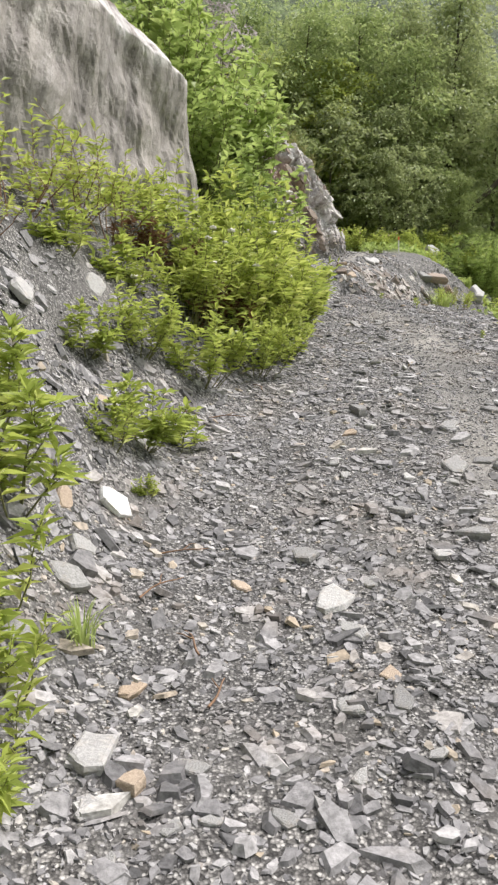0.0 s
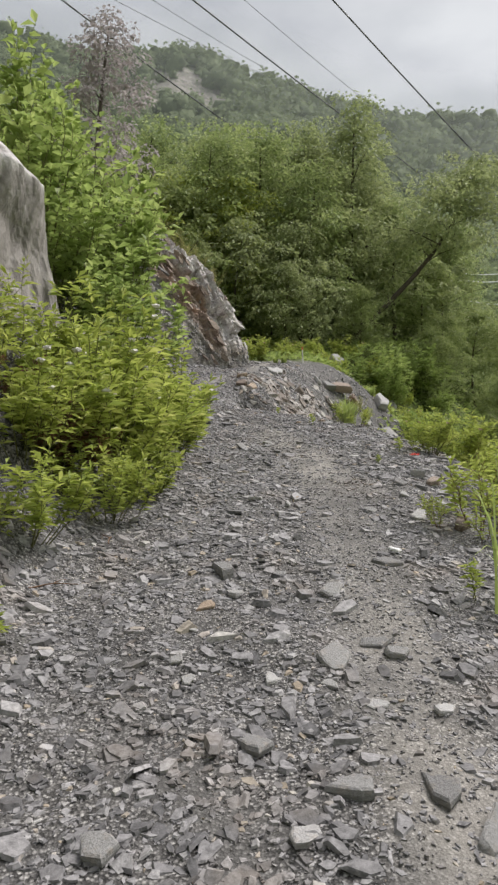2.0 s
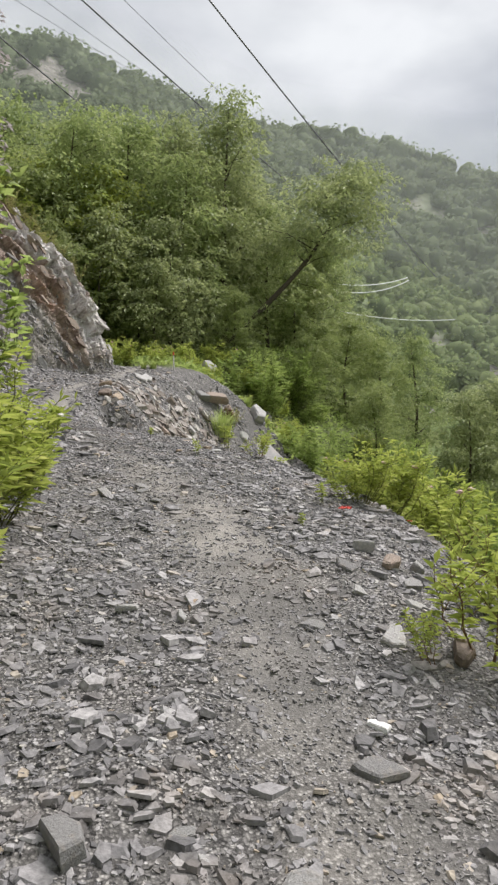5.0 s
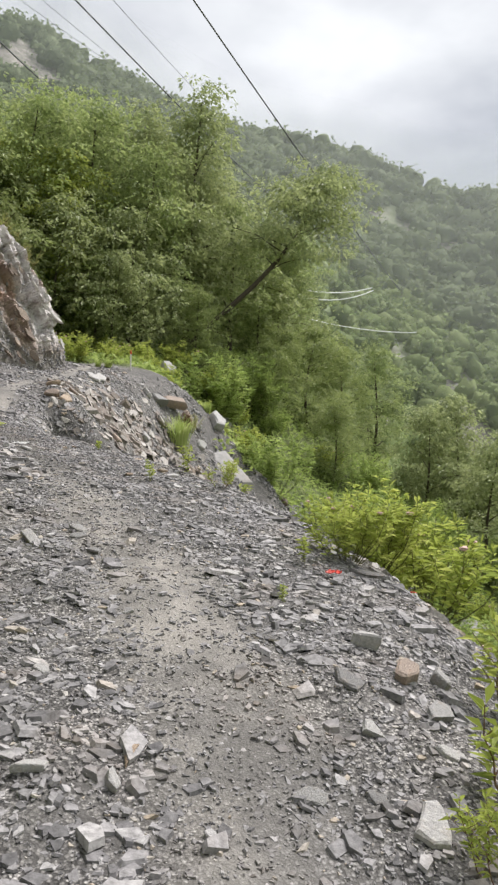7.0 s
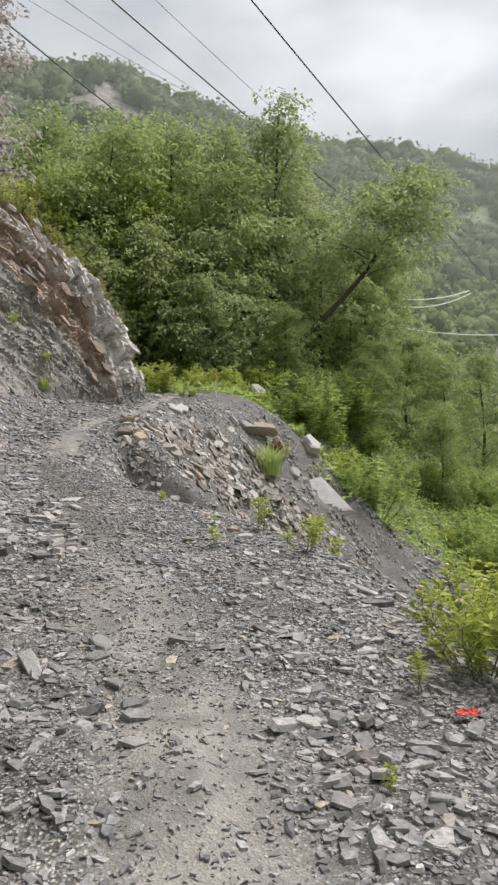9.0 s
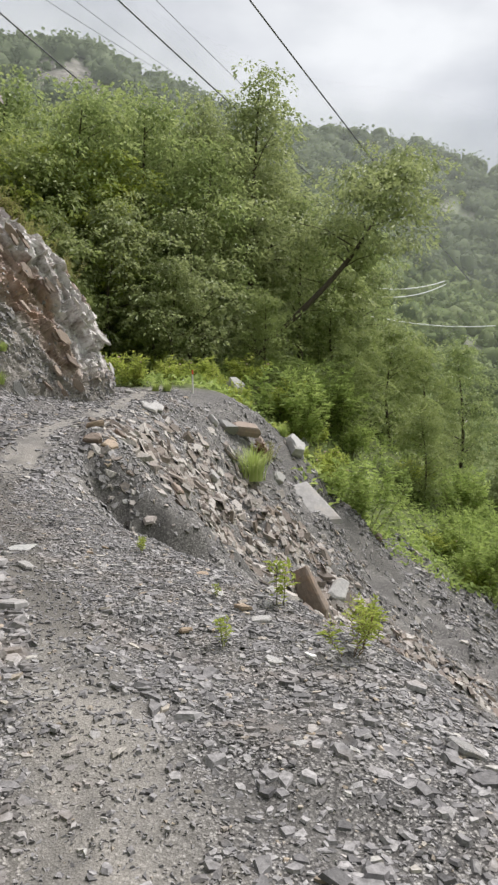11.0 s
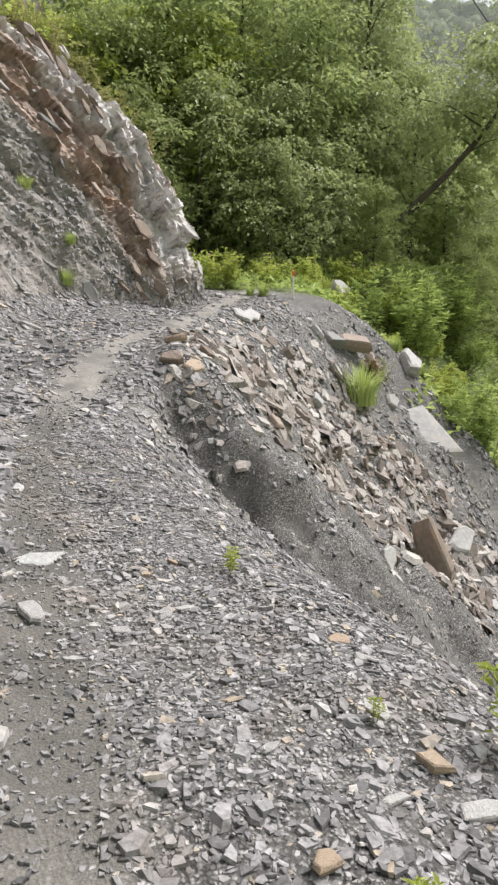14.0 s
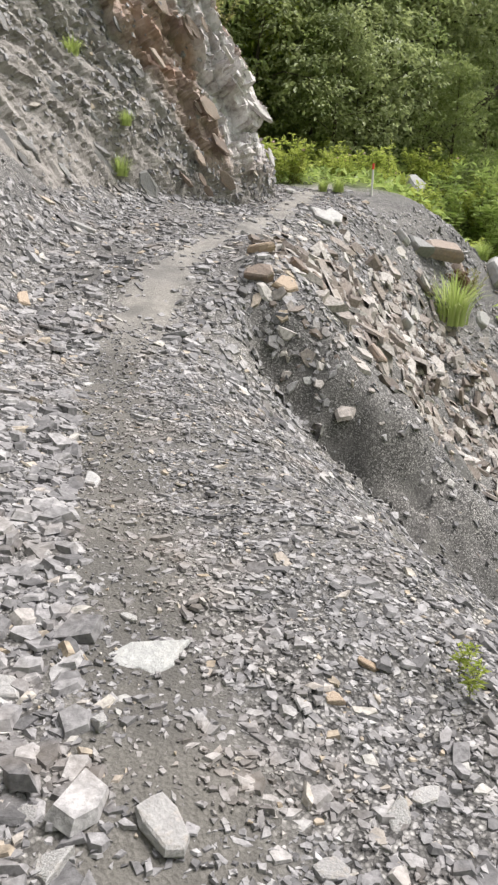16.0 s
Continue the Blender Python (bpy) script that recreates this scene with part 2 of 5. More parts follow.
# ---------------- shape of the land ----------------
PATH_Z = ((-12, -1.7), (0, 0.0), (3.25, 0.46), (5.3, 0.80), (6.3, 1.0), (7.5, 1.24), (8.5, 1.40), (12.5, 1.88), (14.3, 2.04), (16, 2.22), (17.2, 2.4), (18, 2.62), (18.7, 2.81), (22.8, 3.41), (25.5, 3.78), (30, 4.3), (40, 6.0), (60, 9.5))
TOE_L = ((-12, -1.2), (0, -0.75), (3, -0.65), (5, -0.45), (7, 0.05), (9, 0.45), (11, 0.6), (13, 0.45), (16, 0.25), (18, 0.3), (19.5, 0.5), (21, 0.9), (22.4, 1.9), (23.3, 2.5), (23.9, 2.35), (24.6, 0.8), (27, -3), (33, -8), (60, -20))
EDGE_R = ((-12, 2.0), (0, 2.05), (4.5, 2.35), (6.5, 3.0), (8, 3.45), (10, 3.5), (12, 3.1), (13.5, 2.5), (14.5, 2.1), (15.5, 1.75), (16.3, 1.65), (17.2, 2.0), (18, 2.25), (19.6, 2.45), (21, 2.95), (23, 4.0), (24.3, 4.95), (25.5, 5.9), (28, 5.7), (36, 11), (60, 26))
TRACK = ((-12, 0.6), (0, 1.0), (4.7, 1.5), (6.5, 1.8), (8.8, 1.9), (10.4, 1.75), (11.7, 1.57), (13.5, 1.29), (15, 1.12), (16.5, 1.05), (18, 1.35), (21, 2.5), (25, 3.8), (40, 8))
RIDGE = ((-180, 20), (-90, 29), (-40, 28), (-3, 25.2), (1, 25.7), (6, 25.0), (10, 23.8), (13.7, 22.4), (17.6, 21.1), (22, 20.4), (27, 19.7), (32, 18.1), (37, 17.5), (60, 14), (100, 12), (180, 20))
LOW = ((-180, 3), (-60, 24), (-25, 18), (0, 11), (14, 8), (20, 5), (24, 0), (28, -5), (34, -9), (42, -13), (70, -15), (130, -12), (180, 3))


def table(y, pts):
    a = np.array(pts)
    return (np.interp(y, a[:, 0], a[:, 1]) * 2 + np.interp(y - 0.4, a[:, 0], a[:, 1]) + np.interp(y + 0.4, a[:, 0], a[:, 1])) / 4


def ramp01(x, a, b):
    t = np.clip((x - a) / (b - a), 0, 1)
    return t * t * (3 - 2 * t)


def gully_line(x):
    return np.interp(x, (1.9, 2.05, 2.35, 2.7, 3.14, 3.46, 3.75, 4.5, 5.4), (17.25, 17.05, 16.75, 16.45, 16.2, 16.2, 15.9, 15.6, 15.5))


def land(x, y, fine=True):
    """Height of the ground at x, y (arrays)."""
    x, y = np.asarray(x, float), np.asarray(y, float)
    s, u = x - table(y, EDGE_R), table(y, TOE_L) - x
    z = table(y, PATH_Z)
    drop = 0.88 * (np.sqrt(s * s + 0.35 ** 2) + s) / 2
    drop = np.where(drop > 4, 4 + (drop - 4) * 0.62, drop)
    rise = 1.38 * (np.sqrt(u * u + 0.22 ** 2) + u) / 2
    rise = np.where(rise > 5.0, 5.0 + (rise - 5.0) * 0.6, rise)
    rise = rise - np.maximum(rise - 1.35, 0) * 0.72 * (1 - ramp01(y, 8.8, 11.0)) * (1 - ramp01(u, 4, 7))
    rise = rise * (1 - 0.46 * ramp01(y, 14.2, 16.2) * (1 - ramp01(y, 24.0, 25.0)))
    z = z - drop + rise
    d = y - gully_line(x) + 0.16 * fbm(x * 2.6, y * 2.6, 4, 61)
    reach = ramp01(x, 1.95, 2.2) * (1 - ramp01(x, 5.2, 6.2))
    wide = 0.12 + 0.2 * ramp01(x, 2.0, 2.8) + 0.3 * fbm(x * 1.3, y * 1.3, 3, 62)
    band = np.where(d < 0, ramp01(d, -0.1, 0), 1 - ramp01(d, wide, wide + 0.75)) * reach
    z = z - (0.5 + 0.35 * fbm(x * 2, y * 2, 3, 63) + 0.3 * fbm(x * 5, y * 5, 3, 65)) * band + 0.1 * np.exp(-((d - wide - 1.0) / 0.35) ** 2) * reach
    z = z + 0.28 * np.exp(-((x - 2.55) / 0.5) ** 2 - ((y - 18.7) / 0.9) ** 2)
    steep = ramp01(s, 0.0, 1.5) + ramp01(u, 0.1, 1.0)
    z = z + fbm(x * 0.9, y * 0.9, 4, 3) * (0.10 + 0.45 * steep)
    if fine:
        z = z + fbm(x * 5, y * 5, 3, 11) * (0.035 + 0.05 * steep)
    dx, dy = x - 1.0, y - 6.0
    r, az = np.hypot(dx, dy), np.degrees(np.arctan2(dx, dy))
    lo, hi = np.interp(az, *zip(*LOW)), np.interp(az, *zip(*RIDGE))
    k = ramp01(r, 45, 260) * 0.55 + np.clip((r - 45) / 215, 0, 1) * 0.45
    el = lo + (hi - lo) * k
    far = 2.4 + np.minimum(r, 260) * np.tan(np.radians(el)) - np.maximum(r - 260, 0) * 0.25
    far = np.maximum(far, -160)
    far = far + fbm(x * 0.025, y * 0.025, 4, 29) * 9 * ramp01(r, 60, 120)
    w = ramp01(r, 34, 62)
    return z * (1 - w) + far * w


def spread(lo, a, b, hi, step, n):
    core = np.arange(a, b, step)
    g = np.linspace(0, 1, n + 1)[1:]
    return np.concatenate((a - (a - lo) * (g[::-1] ** 4 * 0.97 + g[::-1] * 0.03), core, core[-1] + (hi - core[-1]) * (g ** 4 * 0.97 + g * 0.03)))


SCARS = ((2.5, 0.88, 5.0, 0.05), (0.0, 0.94, 3.0, 0.018), (36.0, 0.42, 2.2, 0.16), (29.5, 0.36, 3.0, 0.035), (31.5, 0.52, 1.6, 0.03), (31.0, 0.9, 4.0, 0.03), (16.6, 0.72, 1.5, 0.05))


def scars(az, r):
    """How bare the far hillside is, by bearing and by distance."""
    k = ramp01(r, 45, 260) * 0.55 + np.clip((r - 45) / 215, 0, 1) * 0.45
    total = 0
    for a, q, wa, wq in SCARS:
        total = total + np.exp(-((az - a) / wa) ** 2 - ((k - q) / wq) ** 2) * 1.4
    return np.clip(total * (0.75 + 1.5 * fbm(az * 0.9, k * 30, 4, 41)), 0, 1)


gx = spread(-1500, -2.6, 7.0, 1500, 0.065, 80)
gy = spread(-1200, 0.6, 26.5, 1800, 0.075, 80)
X, Y = np.meshgrid(gx, gy)
Z = land(X, Y)
nx, ny = len(gx), len(gy)
idx = np.arange(nx * ny).reshape(ny, nx)
quads = np.stack((idx[:-1, :-1], idx[:-1, 1:], idx[1:, 1:], idx[1:, :-1]), -1).reshape(-1, 4)
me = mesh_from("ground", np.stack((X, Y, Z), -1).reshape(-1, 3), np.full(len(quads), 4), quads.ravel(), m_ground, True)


def put_attr(mesh, name, values):
    a = mesh.attributes.new(name, "FLOAT", "POINT")
    a.data.foreach_set("value", np.asarray(values, np.float32).ravel())


S, U = X - table(Y, EDGE_R), table(Y, TOE_L) - X
worn = np.exp(-((X - table(Y, TRACK)) / np.interp(Y, (5.0, 7.5, 9.5, 11.0), (0.25, 0.34, 0.32, 0.23))) ** 4) * (np.interp(Y, (4.0, 7.0), (0.6, 0.95)) + 0.9 * fbm(X * 2, Y * 2, 3, 5))
worn = np.clip(worn + ramp01(X, 1.2, 1.6) * (1 - ramp01(X, 2.0, 4.5)) * np.exp(-((Y - 15.3) / 1.3) ** 2) * 0.5, 0, 1)
RR, AZ = np.hypot(X - 1, Y - 6), np.degrees(np.arctan2(X - 1, Y - 6))
green = np.maximum(ramp01(Y, 25.6, 27.0) * (1 - ramp01(U, 30, 40) * 0), ramp01(RR, 24, 32))
green = np.maximum(green, ramp01(S, 0.7, 1.8) * (1 - ramp01(Y, 9, 12)))
green = np.maximum(green, ramp01(S + 0.6 * fbm(X, Y, 3, 8), 8.0, 10.0))
green = np.maximum(green, ramp01(U + 0.8 * fbm(X, Y, 3, 9), 2.6, 3.6))
scar = ramp01(scars(AZ, RR), 0.08, 0.35)
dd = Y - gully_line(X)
# gully hollow darkened in the colour: damp soil plus shade under its wall
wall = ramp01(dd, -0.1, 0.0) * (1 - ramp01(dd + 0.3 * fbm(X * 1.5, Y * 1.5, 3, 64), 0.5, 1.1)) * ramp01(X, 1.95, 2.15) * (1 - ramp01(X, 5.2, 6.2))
put_attr(me, "damp_dark", np.clip(1.1 * worn * ramp01(Y, 10.6, 11.8) * (1 - ramp01(Y, 16, 17)) + 0.6 * wall, 0, 1))
put_attr(me, "worn", worn)
put_attr(me, "green", np.clip(green, 0, 1))
put_attr(me, "brush", ramp01(RR, 60, 85))
put_attr(me, "scar", np.clip(scar, 0, 1))
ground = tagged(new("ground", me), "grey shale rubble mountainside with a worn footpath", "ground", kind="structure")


def zat(x, y):
    return float(land(np.array([x]), np.array([y]))[0])


def normal_at(x, y, e=0.12):
    gxx = (land(x + e, y, False) - land(x - e, y, False)) / (2 * e)
    gyy = (land(x, y + e, False) - land(x, y - e, False)) / (2 * e)
    n = np.stack((-gxx, -gyy, np.ones_like(gxx)), -1)
    return n / np.linalg.norm(n, axis=-1, keepdims=True)


# ---------------- gravel ----------------
rng = np.random.default_rng(7)


def frames_from(n, rs):
    """Two unit vectors square to each n, turned at random."""
    t = rs.normal(size=n.shape)
    a = np.cross(n, t)
    a /= np.linalg.norm(a, axis=-1, keepdims=True)
    return a, np.cross(n, a)


def shards(x, y, size, rs, tilt=0.35, flat=0.3, sides=5, sink=0.25, base=None, way=None):
    n0 = len(x)
    nrm = (normal_at(x, y) if way is None else way) + rs.normal(size=(n0, 3)) * tilt * 0.5
    nrm /= np.linalg.norm(nrm, axis=-1, keepdims=True)
    a, b = frames_from(nrm, rs)
    base = np.stack((x, y, land(x, y)), -1) if base is None else base
    ang = (np.arange(sides)[None] + rs.uniform(-0.38, 0.38, (n0, sides))) * 2 * np.pi / sides
    rad = size[:, None] * rs.uniform(0.65, 1.25, (n0, sides))
    long = rs.uniform(1.0, 1.7, (n0, 1))
    px, py = np.cos(ang) * rad * long, np.sin(ang) * rad / long ** 0.5
    th = size * flat * rs.uniform(0.5, 1.5, n0)
    ring = a[:, None] * px[..., None] + b[:, None] * py[..., None]
    low = base[:, None] + ring - nrm[:, None] * (th * sink)[:, None, None]
    slope = rs.uniform(-0.25, 0.25, (n0, 1)) * px / size[:, None]
    top = base[:, None] + ring * rs.uniform(0.62, 0.95, (n0, 1, 1)) + nrm[:, None] * (th[:, None] * (1 + slope))[..., None]
    v = np.concatenate((low, top), 1).reshape(-1, 3)
    k = np.arange(sides)
    side = np.stack((k, (k + 1) % sides, (k + 1) % sides + sides, k + sides), -1).ravel()
    pattern = np.concatenate((side, k + sides))
    loops = (np.arange(n0)[:, None] * 2 * sides + pattern[None]).ravel()
    counts = np.tile(np.array([4] * sides + [sides]), n0)
    return v, counts, loops


def scatter(count, x0, x1, y0, y1, keep, rs):
    x, y = rs.uniform(x0, x1, count), rs.uniform(y0, y1, count)
    s, u = x - table(y, EDGE_R), table(y, TOE_L) - x
    ok = rs.uniform(size=count) < keep(x, y, s, u)
    return x[ok], y[ok]


def track_mask(x, y):
    gd = y - gully_line(x)
    gully = (gd > -0.05) * (gd < 0.45 + 0.5 * ramp01(x, 2.0, 2.8)) * (x > 2.0) * (x < 5.6)
    return (1 - 0.92 * np.exp(-((x - table(y, TRACK) - 0.16 * fbm(x * 2, y * 2, 3, 71)) / np.where(y > 10.8, 0.19, 0.29)) ** 4)) * (1 - 0.6 * gully)


def gravel(name, label, pieces, mat=None):
    vs, cs, ls, off = [], [], [], 0
    for v, c, l in pieces:
        vs.append(v), cs.append(c), ls.append(l + off)
        off += len(v)
    return tagged(new(name, mesh_from(name, np.concatenate(vs), np.concatenate(cs), np.concatenate(ls), mat or m_gravel)), label, "gravel", kind="stuff")


on_path = lambda x, y, s, u: track_mask(x, y) * (s < 0.8) * (u < 0.5) * (0.55 + 0.9 * (fbm(x * 1.3, y * 1.3, 3, 21) + 0.35))
x1, y1 = scatter(104000, -1.2, 4.2, 0.7, 16, on_path, rng)
x2, y2 = scatter(14000, -1.2, 4.2, 0.7, 16, on_path, rng)
xg, yg = scatter(120000, -1.0, 3.4, 0.8, 16.5, lambda x, y, s, u: (s < 0.3) * (u < 0.2) * (0.75 + fbm(x * 1.1, y * 1.1, 3, 23)), rng)
x3, y3 = scatter(22000, -1, 4.5, 16, 25.5, on_path, rng)
pale_side = lambda x, y, s, u: (x < table(y, TRACK) - 0.15) * (u < 0.6) * (0.5 + 0.9 * (fbm(x * 1.5, y * 1.5, 3, 22) + 0.3))
x7, y7 = scatter(7000, -1.0, 1.7, 10.8, 17, pale_side, rng)
x9, y9 = scatter(26000, -0.4, 4.0, 10, 16.2, on_path, rng)
x8, y8 = scatter(28000, -1, 3.2, 0.8, 17, lambda x, y, s, u: np.exp(-((x - table(y, TRACK)) / 0.4) ** 4) * (u < 0), rng)
xa, ya = scatter(9000, -0.2, 2.6, 10.3, 17, lambda x, y, s, u: np.exp(-((x - table(y, TRACK)) / 0.5) ** 4) * (u < 0), rng)
gravel("gravel", "loose grey slate chips covering the mountain path", [
    shards(x1, y1, np.minimum(rng.lognormal(math.log(0.0105), 0.48, len(x1)), 0.034), rng),
    shards(x2, y2, np.minimum(rng.lognormal(math.log(0.025), 0.42, len(x2)), 0.06) * np.where(y2 > 10.8, 0.68, 1.0), rng),
    shards(x9, y9, np.minimum(rng.lognormal(math.log(0.011), 0.3, len(x9)), 0.02), rng, 0.25, 0.3, 5),
    shards(x7, y7, np.minimum(rng.lognormal(math.log(0.032), 0.35, len(x7)), 0.065), rng, 0.3, 0.32),
    shards(x8, y8, np.minimum(rng.lognormal(math.log(0.0095), 0.32, len(x8)), 0.022), rng, 0.3, 0.45, 4),
    shards(xa, ya, np.minimum(rng.lognormal(math.log(0.0095), 0.35, len(xa)), 0.025), rng, 0.3, 0.4, 4),
    shards(xg, yg, np.minimum(rng.lognormal(math.log(0.0062), 0.3, len(xg)), 0.011), rng, 0.5, 0.5, 3),
    shards(x3, y3, np.minimum(rng.lognormal(math.log(0.027), 0.4, len(x3)), 0.07), rng)])
scree = lambda x, y, s, u: track_mask(x, y) * (s > 0.1) * (s < 10.5) * (0.35 + 1.3 * np.clip(fbm(x * 0.8, y * 0.8, 3, 25) + 0.3, 0, 1))
x4, y4 = scatter(60000, 1.8, 14, 9.5, 27, scree, rng)
flaky = lambda x, y, s, u: (s > -0.2) * (s < 8) * np.exp(-((y - np.interp(x, (2.5, 5.0, 7.0, 8.5, 10.0), (19.4, 20.7, 20.7, 20.1, 19.2)) - 0.9 * fbm(x, y, 3, 27)) / 1.3) ** 2) * (0.35 + 1.3 * np.clip(fbm(x * 1.4, y * 1.4, 3, 28) + 0.3, 0, 1))
x5, y5 = scatter(30000, 2.2, 10.5, 16.5, 25, flaky, rng)
gravel("scree", "loose grey slate flakes on the steep landslide slope", [
    shards(x4, y4, np.minimum(rng.lognormal(math.log(0.022), 0.42, len(x4)) * (1 + 0.8 * ramp01(x4, 5, 9)) * (0.7 + 0.3 * ramp01(y4, 13, 17)), 0.09), rng, 0.5)])
xb, yb = scatter(5600, 2.6, 10.5, 17.0, 25, flaky, rng)
gravel("slate_flakes", "brownish broken slate flakes strewn down the slope", [
    shards(x5, y5, np.minimum(rng.lognormal(math.log(0.042), 0.45, len(x5)), 0.11), rng, 0.5, 0.25),
    shards(xb, yb, rng.uniform(0.07, 0.17, len(xb)), rng, 0.6, 0.22)], m_flake)
bank = lambda x, y, s, u: (u > -0.2) * (u < 2.4) * (1 - 0.45 * (y > 19.5) * (u > 0.4)) * (0.4 + 1.2 * np.clip(fbm(x, y, 3, 26) + 0.3, 0, 1))
x6, y6 = scatter(22000, -3.2, 2.6, 0.7, 24, bank, rng)
gravel("bank_scree", "loose grey slate flakes on the uphill bank", [shards(x6, y6, rng.lognormal(math.log(0.026), 0.45, len(x6)), rng, 0.5)])


# ---------------- single stones ----------------
def stone_mesh(seed, flat, mat):
    """An angular broken stone of about unit half-width."""
    rs = np.random.default_rng(seed)
    bm = bmesh.new()
    sides = int(rs.integers(5, 9))
    ang = np.sort(rs.uniform(0, 2 * math.pi, sides))
    ang = 0.5 * ang + 0.5 * (np.arange(sides) + 0.5) * 2 * math.pi / sides
    rad = rs.uniform(0.72, 1.18, sides)
    long, slant = rs.uniform(1.0, 1.3), rs.uniform(-0.35, 0.35, 2)
    rings = []
    for k, (zz, f) in enumerate(((-0.4, 0.92), (0.25, 1.0), (0.8, 0.95), (1.0, 0.8))):
        ring = []
        for i in range(sides):
            q = f * rad[i] * rs.uniform(0.93, 1.05)
            px, py = q * math.cos(ang[i]) * long, q * math.sin(ang[i]) * 0.72
            ring.append(bm.verts.new((px, py, flat * (zz + (slant[0] * px + slant[1] * py) * (zz > 0) + rs.uniform(-0.07, 0.07)))))
        rings.append(ring)
    for lo, hi in zip(rings, rings[1:]):
        for i in range(sides):
            bm.faces.new((lo[i], lo[(i + 1) % sides], hi[(i + 1) % sides], hi[i]))
    bm.faces.new(rings[-1])
    bm.faces.new(rings[0][::-1])
    me = bpy.data.meshes.new("stone")
    bm.to_mesh(me)
    bm.free()
    me.materials.append(mat)
    return me


def stone(x, y, size, label, mat=None, flat=0.35, turn=0.0, lean=(0, 0), name="stone", seed=1, group=""):
    ob = new(name, stone_mesh(seed, flat, mat or m_stone))
    n = Vector(normal_at(np.array([x]), np.array([y]))[0])
    q = n.to_track_quat("Z", "Y").to_euler()
    ob.matrix_world = Matrix.Translation((x, y, zat(x, y) + 0.02 * size)) @ q.to_matrix().to_4x4() @ pose(0, 0, 0, lean[0], lean[1], turn) @ Matrix.Diagonal((size, size, size, 1))
    return tagged(ob, label, "stone", group or "loose stones on the slope")


# ---------------- plants ----------------
def tube(points, radii, sides=5):
    """Arrays of a tapering tube along points."""
    pts, n = [Vector(p) for p in points], len(points)
    vs = []
    for i, p in enumerate(pts):
        d = (pts[min(i + 1, n - 1)] - pts[max(i - 1, 0)]).normalized()
        a = d.orthogonal().normalized()
        b = d.cross(a)
        vs += [p + (a * math.cos(2 * math.pi * k / sides) + b * math.sin(2 * math.pi * k / sides)) * radii[i] for k in range(sides)]
    ls = [j for i in range(n - 1) for k in range(sides) for j in (i * sides + k, i * sides + (k + 1) % sides, (i + 1) * sides + (k + 1) % sides, (i + 1) * sides + k)]
    return np.array(vs), np.full((n - 1) * sides, 4), np.array(ls)


def join(pieces):
    vs, cs, ls, off = [], [], [], 0
    for v, c, l in pieces:
        vs.append(v), cs.append(c), ls.append(np.asarray(l) + off)
        off += len(v)
    return np.concatenate(vs), np.concatenate(cs), np.concatenate(ls)


def leaves(pos, way, length, width, rs, fold=0.25, droop=0.25):
    """Folded pointed leaves: four corners and two faces each."""
    n0 = len(pos)
    way = way / np.linalg.norm(way, axis=-1, keepdims=True)
    up = np.array([0, 0, 1.0]) + rs.normal(size=(n0, 3)) * 0.35
    side = np.cross(way, up)
    side /= np.linalg.norm(side, axis=-1, keepdims=True) + 1e-9
    nrm = np.cross(side, way)
    L, W = length[:, None], width[:, None]
    tip = pos + way * L - np.array([0, 0, 1.0]) * L * droop
    mid = pos + way * L * 0.42
    v = np.stack((pos, mid + side * W + nrm * W * fold, tip, mid - side * W + nrm * W * fold), 1).reshape(-1, 3)
    loops = (np.arange(n0)[:, None] * 4 + np.array([0, 1, 2, 0, 2, 3])[None]).ravel()
    return v, np.full(n0 * 2, 3), loops


def flower_mesh(rs, mat):
    """A domed head of small florets."""
    bm = bmesh.new()
    bmesh.ops.create_icosphere(bm, subdivisions=2, radius=0.035)
    for v in bm.verts:
        v.co = Vector((v.co.x, v.co.y, v.co.z * 0.5)) * (0.75 + 0.5 * rs.uniform())
    fm = bpy.data.meshes.new("flower_head")
    bm.to_mesh(fm)
    bm.free()
    fm.materials.append(mat)
    return fm


